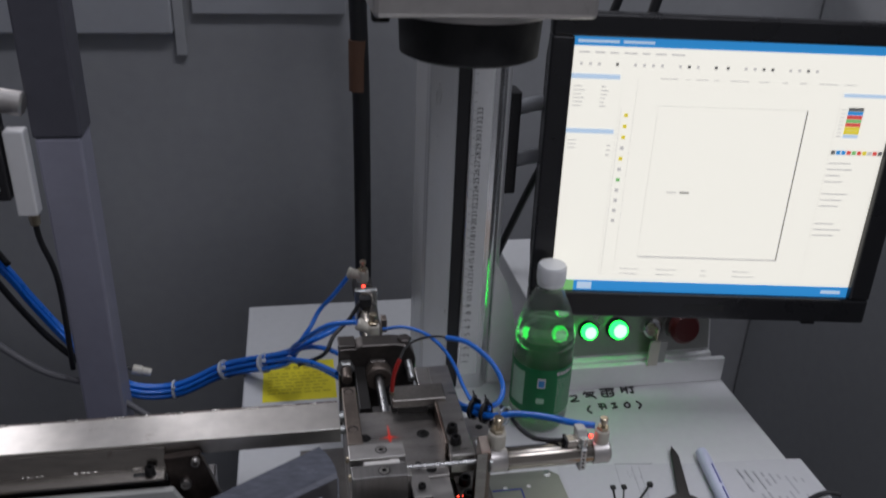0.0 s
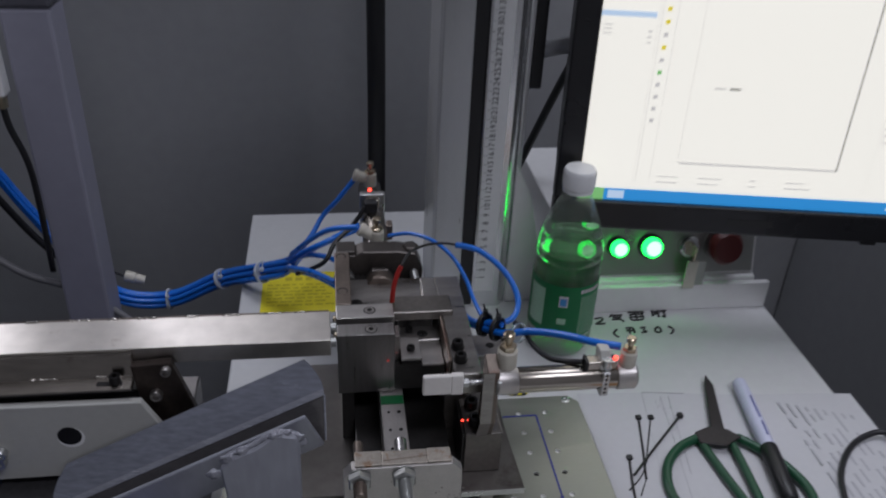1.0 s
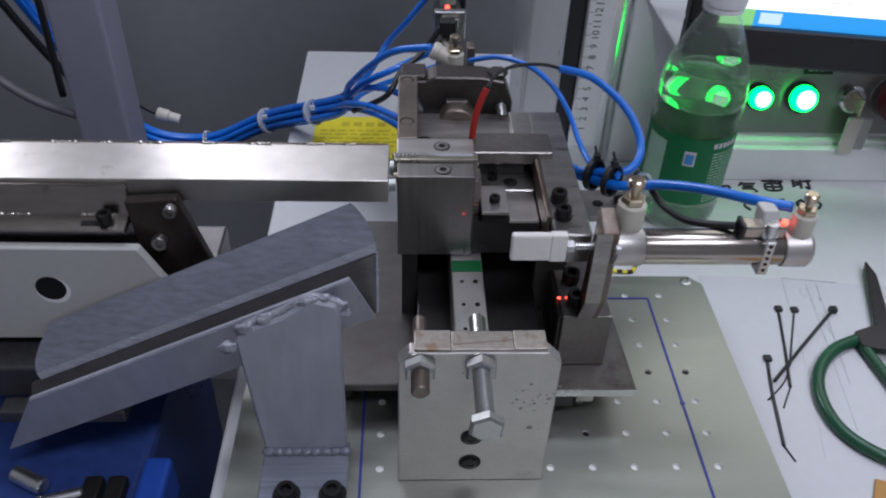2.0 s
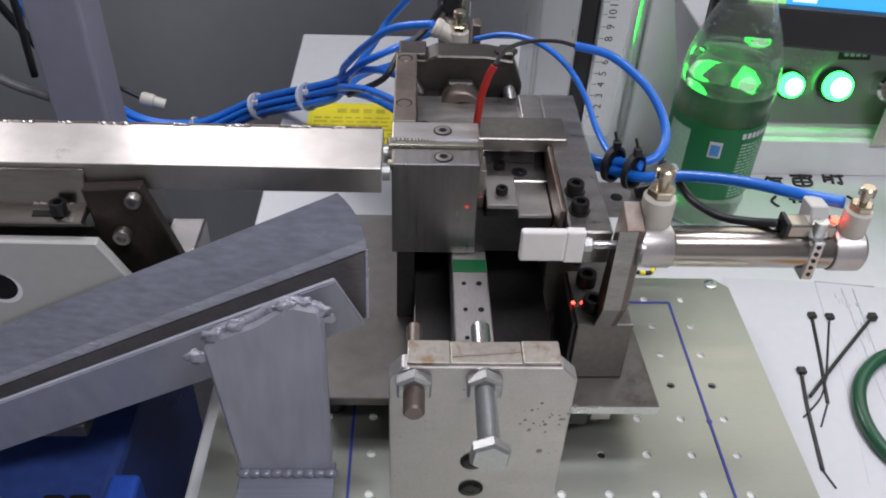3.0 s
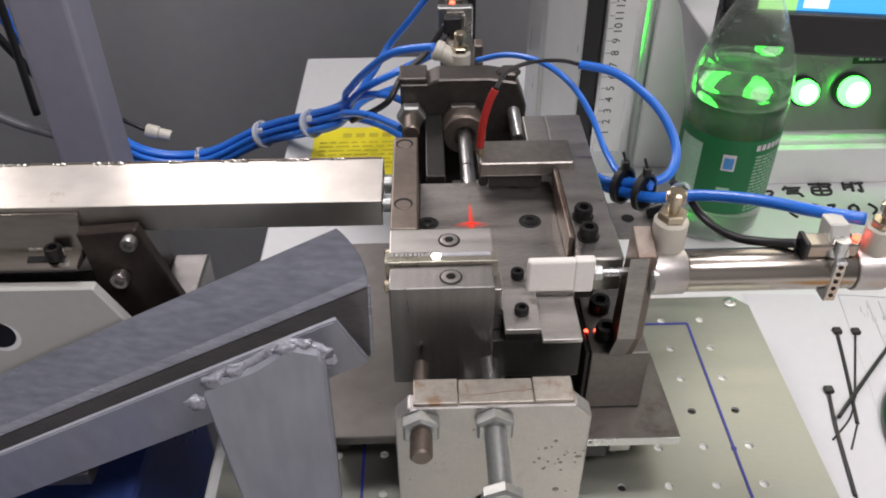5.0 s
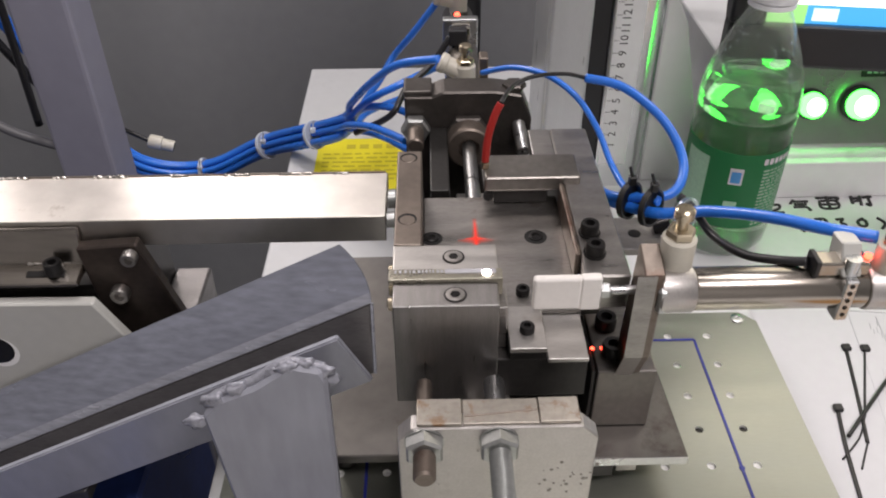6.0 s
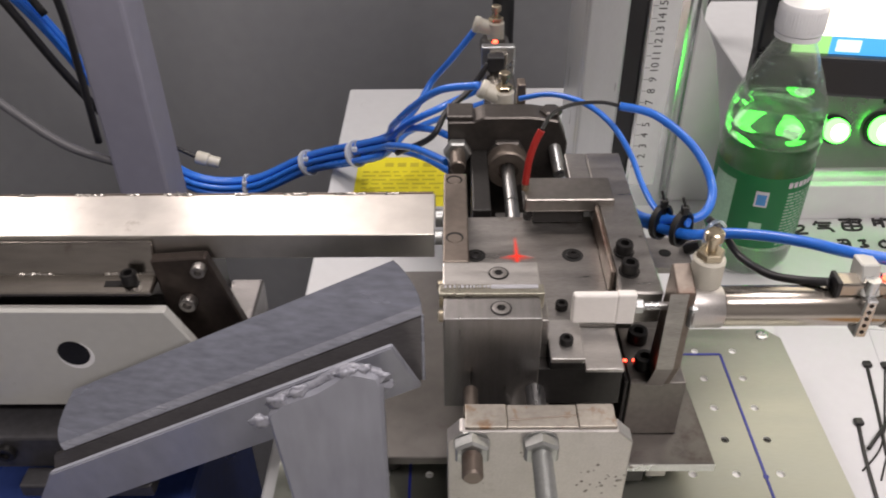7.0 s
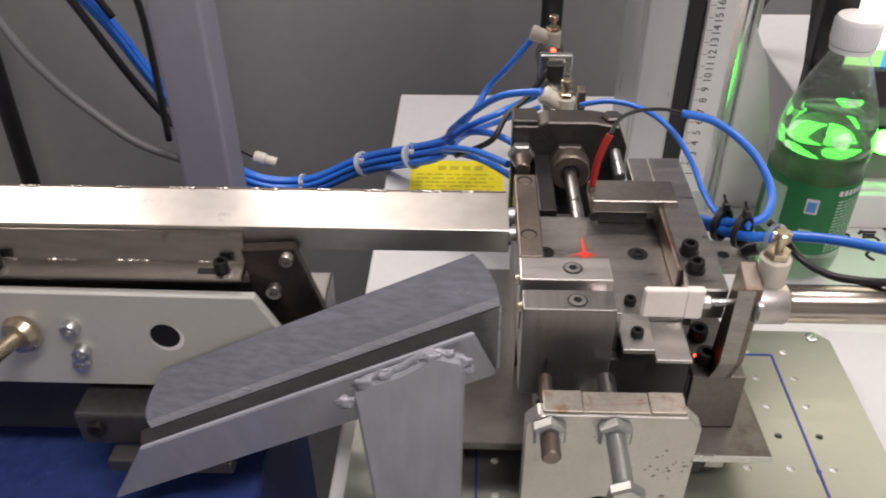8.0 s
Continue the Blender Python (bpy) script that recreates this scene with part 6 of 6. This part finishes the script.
def table_things():
    lab = root("warning_label", -0.23, 0.24, Z, "yellow printed warning label stuck on the white table", "label")
    part("sheet", box(-0.276, -0.186, 0.205, 0.290, Z + 0.0002, Z + 0.0006, 0), "yellow", lab)
    r = random.Random(4)
    for i in range(4):
        part("heading_bar", box(-0.250 + 0.012 * i, -0.242 + 0.012 * i, 0.272, 0.279, Z + 0.0007, Z + 0.0009, 0), "ink_soft", lab)
    for k in range(7):
        x = -0.270
        while x < -0.20:
            q = r.uniform(0.004, 0.014)
            part("text_bar", box(x, x + q, 0.262 - 0.007 * k, 0.2640 - 0.007 * k, Z + 0.0007, Z + 0.0009, 0), "ink_soft", lab)
            x += q + 0.003
    p = root("paper_sheet", 0.20, -0.10, Z, "white printed paper sheets on the table", "paper")
    bm = bmesh.new()
    n = 20
    rows = []
    for i in range(n + 1):
        row = []
        for j in range(n + 1):
            u, v = i / n, j / n
            x = 0.046 + 0.282 * u - 0.004 * v
            y = 0.046 - 0.024 * u - 0.36 * v
            z = Z + 0.0006 + 0.0012 * (math.sin(5 * u + 2 * v) ** 2) + 0.0006 * math.sin(9 * u)
            row.append(bm.verts.new((x, y, z)))
        rows.append(row)
    for i in range(n):
        for j in range(n):
            f = bm.faces.new((rows[i][j], rows[i][j + 1], rows[i + 1][j + 1], rows[i + 1][j]))
            f.smooth = True
    part("sheet", bm, "paper", p)
    for k in range(9):
        x = 0.245 + 0.008 * k
        y = 0.015 - 0.003 * k
        while y > -0.22:
            q = r.uniform(0.006, 0.03)
            part("print_bar", box(x, x + 0.0022, y - q, y, Z + 0.0022, Z + 0.0024, 0), "ink_grey", p)
            y -= q + r.uniform(0.004, 0.02)
    frame_edge = [(0.112, 0.041), (0.1, -0.029), (0.091, -0.075), (0.078, -0.131)]
    ruled = [(frame_edge[k], frame_edge[k + 1]) for k in range(3)] + [((0.112, 0.041), (0.154, 0.036)), ((0.129, 0.034), (0.108, -0.11)), ((0.137, 0.033), (0.120, -0.07))]
    for a, b in ruled:
        part("ruled_line", rod((a[0], a[1], Z + 0.0021), (b[0], b[1], Z + 0.0021), 0.00032, 5), "ink_grey", p)
    for k in range(34):
        u = r.uniform(0, 1)
        x, y = 0.124 - 0.020 * u + r.uniform(-0.002, 0.016), 0.030 - 0.085 * u
        q = r.uniform(0.002, 0.006)
        part("pencil_mark", rod((x, y, Z + 0.0021), (x - q * 0.25, y - q, Z + 0.0021), 0.00025, 5), "ink_grey", p)

    # hand-lettered note on the table top
    note = root("written_note", 0.145, 0.165, Z, "black handwritten marks on the white table top", "writing")

    def stroke(pts, w=0.0013):
        part("stroke", bend([(x, y, Z + 0.0003) for x, y in pts], w, 6, 4), "ink", note)

    def glyph(cx, cy, s, lines):
        for ln in lines:
            stroke([(cx + s * (u + 0.15 * v), cy + s * v) for u, v in ln])
    glyph(0.106, 0.166, 0.010, [[(-0.5, 0.5), (0.3, 0.6), (0.3, 0.1), (-0.5, -0.5), (0.6, -0.5)]])
    glyph(0.128, 0.171, 0.010, [[(-0.5, 0.7), (-0.8, 0.2)], [(-0.6, 0.5), (0.7, 0.5)], [(-0.5, 0.1), (0.5, 0.1)], [(-0.6, -0.3), (0.4, -0.3), (0.7, -0.8)]])
    glyph(0.152, 0.175, 0.011, [[(-0.6, 0.8), (0.6, 0.8)], [(0, 0.8), (0, 0.2)], [(-0.8, 0.5), (0.8, 0.5), (0.7, 0.2)], [(-0.6, 0.1), (0.6, 0.1), (0.6, -0.8), (-0.6, -0.8), (-0.6, 0.1)], [(0, 0.1), (0, -0.8)], [(-0.6, -0.35), (0.6, -0.35)]])
    glyph(0.180, 0.178, 0.011, [[(-0.6, 0.7), (-0.7, -0.6)], [(-0.6, 0.6), (0, 0.6), (-0.1, -0.8)], [(-0.6, 0.1), (0, 0.1)], [(-0.7, -0.3), (0, -0.2)], [(0.2, 0.2), (0.9, 0.3)], [(0.6, 0.8), (0.6, -0.8), (0.3, -0.6)]])
    glyph(0.118, 0.142, 0.009, [[(0.2, 0.8), (-0.3, 0), (0.2, -0.8)]])
    glyph(0.136, 0.146, 0.008, [[(-0.6, 0.6), (0.4, 0.6), (0.5, -0.6)], [(-0.1, 0.3), (-0.2, -0.7)], [(-0.6, 0.0), (0.4, 0.0)]])
    glyph(0.152, 0.146, 0.008, [[(-0.5, 0.5), (0.2, 0.6), (-0.1, 0.0), (0.3, -0.4), (-0.5, -0.6)]])
    glyph(0.168, 0.146, 0.008, [[(0.2, 0.6), (-0.4, 0.1), (-0.3, -0.6), (0.3, -0.6), (0.4, 0.2), (0.0, 0.5)]])
    glyph(0.183, 0.144, 0.009, [[(-0.2, 0.8), (0.3, 0), (-0.2, -0.8)]])

    # thread snips
    s = root("thread_snips", 0.15, -0.05, Z, "dark steel snips with round dark green handles on the paper", "scissors")
    zz = Z + 0.006
    part("blade", prism([(0.1905, 0.062), (0.1850, 0.052), (0.164, -0.014), (0.156, -0.030), (0.174, -0.032), (0.177, -0.014), (0.192, 0.045)], "z", zz - 0.002, zz + 0.002, 0.0008), "blade", s)
    part("pivot_plate", prism([(0.144, -0.022), (0.160, -0.016), (0.177, -0.021), (0.186, -0.032), (0.168, -0.042), (0.144, -0.036)], "z", zz + 0.0022, zz + 0.005, 0.0008), "blade", s)
    part("handle_loop", bend([(0.146, -0.026, zz), (0.125, -0.036, zz), (0.106, -0.056, zz), (0.097, -0.082, zz), (0.100, -0.108, zz), (0.116, -0.127, zz), (0.140, -0.136, zz), (0.160, -0.134, zz)], 0.0044, 12), "green_grip", s, "dark green coated loop")
    part("handle_loop", bend([(0.184, -0.028, zz), (0.200, -0.046, zz), (0.214, -0.070, zz), (0.220, -0.098, zz), (0.212, -0.122, zz), (0.195, -0.136, zz), (0.172, -0.140, zz), (0.160, -0.134, zz)], 0.0044, 12), "green_grip", s, "dark green coated loop")
    part("shank", bend([(0.147, -0.030, zz), (0.152, -0.07, zz), (0.158, -0.11, zz), (0.160, -0.134, zz)], 0.0040, 10), "green_grip", s)
    part("shank", bend([(0.176, -0.034, zz), (0.174, -0.07, zz), (0.170, -0.11, zz), (0.164, -0.132, zz)], 0.0040, 10), "green_grip", s)

    s.location += Vector((-0.005, -0.005, 0))

    # marker pen
    m = root("marker_pen", 0.21, -0.04, Z, "pale marker pen with a black cap on the paper", "pen")
    a, b = Vector((0.2185, 0.048, Z + 0.0085)), Vector((0.205, -0.045, Z + 0.0085))
    c = Vector((0.195, -0.108, Z + 0.0085))
    part("barrel", turned([(0, 0.0035), (0.002, 0.0066), (0.012, 0.0072), ((b - a).length, 0.0072)], a, b - a, 24), "pen_pale", m)
    part("end_plug", turned([(0, 0.0030), (0.0022, 0.0036)], a - (b - a).normalized() * 0.0022, b - a, 16), "ink_blue", m)
    part("pen_cap", turned([(0, 0.0078), (0.002, 0.0084), ((c - b).length - 0.004, 0.0080), ((c - b).length, 0.006)], b, c - b, 24), "black", m)
    d = (b - a).normalized()
    for k, (u, q) in enumerate(((0.03, 0.03), (0.066, 0.018))):
        part("pen_print", rod(a + d * u + Vector((0.0015, 0, 0.0071)), a + d * (u + q) + Vector((0.0015, 0, 0.0071)), 0.0009, 6), "ink_blue", m)

    m.location += Vector((-0.004, -0.006, 0))

    # loose cable ties
    for strap, tail, w, h in (
            ([(0.096, 0.004), (0.086, -0.038), (0.077, -0.073)], [(0.077, -0.073), (0.066, -0.091)], 0.0012, 0.0024),
            ([(0.108, 0.003), (0.084, -0.053)], [(0.084, -0.053), (0.074, -0.069), (0.058, -0.084)], 0.0008, 0.0024),
            ([(0.137, 0.002), (0.099, -0.036), (0.067, -0.069)], [(0.067, -0.069)], 0.0012, 0.0042),
            ([(0.07, -0.047), (0.063, -0.077), (0.055, -0.122)], [(0.055, -0.122), (0.058, -0.134)], 0.0012, 0.0024),
    ):
        hx, hy = strap[0]
        t = root("cable_tie", hx, hy, Z, "thin black cable tie lying loose on the table", "cable tie", "loose cable ties")
        part("head", box(hx - 0.0027, hx + 0.0027, hy - 0.0026, hy + 0.0026, Z + 0.0020, Z + 0.0026 + h, 0.0008), "tie", t)
        part("strap", bend([(x, y, Z + h) for x, y in strap], w, 8), "tie", t)
        if len(tail) > 1:
            part("tail", bend([(x, y, Z + h) for x, y in tail], 0.0006, 6), "tie", t)
    w = root("striped_wire", -0.012, 0.050, Z, "short yellow and black striped wire behind the base plate", "wire")
    curve = [(-0.022, 0.050, Z + 0.0018), (-0.018, 0.0495, Z + 0.0018), (-0.014, 0.049, Z + 0.0018), (-0.010, 0.0485, Z + 0.0018), (-0.006, 0.049, Z + 0.0018), (-0.003, 0.053, Z + 0.0018), (-0.001, 0.058, Z + 0.0018), (0.001, 0.062, Z + 0.0018)]
    for k in range(7):
        part("stripe", bend([curve[k], curve[k + 1]], 0.0016, 8, 3), "black" if k % 2 else "yellow", w)
    c = root("brown_card", 0.14, -0.21, Z, "orange-brown card lying on the paper", "card")
    part("sheet", prism([(0.085, -0.180), (0.102, -0.148), (0.165, -0.172), (0.165, -0.29), (0.085, -0.29)], "z", Z + 0.003, Z + 0.0045, 0.0004), "cardboard", c)
    cable("black_cord", [(0.330, -0.048, Z + 0.012), (0.315, -0.040, Z + 0.008), (0.285, -0.052, Z + 0.005), (0.255, -0.085, Z + 0.005), (0.235, -0.13, Z + 0.005), (0.20, -0.19, Z + 0.005)], 0.0028, "black", "black cord curving over the paper", "cord")


M["ink_soft"] = mat("faded_print", (0.58, 0.48, 0.03), 0.6, 0, 0.1, 60, 0.0)
M["blade"] = mat("dark_blade", (0.055, 0.05, 0.05), 0.4, 0.7, 0.2, 60, 0.2)
M["pen_pale"] = mat("pale_pen", (0.60, 0.62, 0.78), 0.35, 0, 0.08, 60, 0.02)


def laser_marks():
    """Red aiming cross and the working spark of the laser, with red glints of the sensor beam."""
    t = root("aiming_cross", -0.151, -0.036, 0.1123, "red laser aiming cross shining on the steel", "laser mark")
    part("ray", prism([(-0.1516, -0.053), (-0.1508, -0.053), (-0.1503, -0.042), (-0.1509, -0.027), (-0.1513, -0.027), (-0.1519, -0.042)], "z", 0.1123, 0.1124, 0), "led_cross", t)
    part("haze", prism([(-0.1524, -0.054), (-0.1498, -0.054), (-0.1490, -0.042), (-0.1502, -0.024), (-0.1520, -0.024), (-0.1532, -0.042)], "z", 0.11225, 0.11228, 0), "led_haze", t)
    part("haze", prism([(-0.1610, -0.0428), (-0.1511, -0.0455), (-0.1415, -0.0428), (-0.1511, -0.0395)], "z", 0.11229, 0.11231, 0), "led_haze", t)
    part("ray", prism([(-0.1570, -0.0416), (-0.1511, -0.0430), (-0.1455, -0.0416), (-0.1511, -0.0404)], "z", 0.1124, 0.1125, 0), "led_cross", t)
    g = root("beam_spots", -0.092, -0.085, 0.062, "red light spots on the bracket foot", "laser mark")
    for x in (-0.0955, -0.0905, -0.0865):
        part("spot", turned([(0, 0.0011), (0.0004, 0.0009), (0.0004, 0)], (x + 0.002, -0.0795, 0.0702), (0, 0, 1), 14), "led_red", g)
    s = root("laser_spark", -0.193, -0.1015, 0.1396, "white glowing spark of the marking laser", "laser mark")
    bm = bmesh.new()
    bmesh.ops.create_icosphere(bm, subdivisions=3, radius=0.0012)
    for v in bm.verts:
        v.co = Vector((-0.193 + v.co.x * 1.5, -0.1015 + v.co.y, 0.1396 + v.co.z * 0.8))
    smooth_by_angle(bm, 80)
    part("core", bm, "spark", s)
    return s


M["led_haze"] = soft_glow("aiming_red_faint", (1.0, 0.10, 0.07), 0.8, 0.10)
M["led_cross"] = soft_glow("aiming_red", (1.0, 0.06, 0.04), 0.9, 0.30)

# ---- build ----
setting()
bench()
drilled_plate()
fixture_base()
stop_block()
CARRIAGE = carriage()
STRIP = strip_plate()
side_lever()
side_cylinder()
PUSHER = pusher()
rear_cylinder()
angle_bracket()
feeder()
feeder_base()
chute()
column()
laser_head()
control_box()
monitor()
monitor_arm()
bottle()
hoses()
left_post()
table_things()
SPARK = laser_marks()


def motions():
    def key(thing, rows):
        o = thing.location.copy()
        walk(thing, [(t, Matrix.Translation(o + Vector(d)) @ pose(0, 0, 0, *turn)) for t, d, turn in [(r[0], r[1], r[2] if len(r) > 2 else (0, 0, 0)) for r in rows]])
    back, out = (0, 0.0700, 0), (0, 0, 0)
    key(CARRIAGE, [(0, out), (0.75, out), (0.8, (0, 0.004, 0)), (0.95, (0, 0.066, 0)), (1.0, back), (3.2, back), (3.3, (0, 0.064, 0)), (3.4, (0, 0.036, 0)), (3.5, (0, 0.007, 0)), (3.57, out), (8, out)])
    push, rest = (-0.0505, 0, 0), (0, 0, 0)
    key(PUSHER, [(0, push), (0.15, push), (0.25, (-0.02, 0, 0)), (0.32, rest), (7.0, rest), (7.07, (-0.012, 0, 0)), (7.17, push), (7.5, push), (7.57, (-0.022, 0, 0)), (7.67, rest), (8, rest)])
    inside = (-0.075, 0.0700, -0.0045)
    key(STRIP, [(0, inside), (1.5, inside), (1.8, (0, 0.0700, 0)), (3.2, (0, 0.0700, 0)), (3.3, (0, 0.064, 0)), (3.4, (0, 0.036, 0)), (3.5, (0, 0.007, 0)), (3.57, out), (7.0, out), (7.1, (-0.030, 0, 0)), (7.17, (-0.075, -0.012, -0.012), (0, -15, 0)), (7.23, (-0.125, -0.016, -0.062), (0, -25, 0)), (7.35, (-0.24, -0.016, -0.12), (0, -25, 0)), (7.5, (-0.36, -0.016, -0.30), (0, -60, 0)), (7.65, (-0.38, -0.016, -0.70), (0, -80, 0)), (8, (-0.38, -0.016, -0.93), (0, -80, 0))])
    off = (0, 0, -0.1125)
    key(SPARK, [(0, off), (3.85, off), (3.88, off), (3.93, (0, 0, 0)), (4.5, (0.012, 0, 0)), (4.7, (0.017, 0, 0)), (5.8, (0.038, 0, 0)), (6.3, (0.047, 0, 0)), (6.35, (0.045, 0, -0.020)), (8, (0.045, 0, -0.020))])


motions()
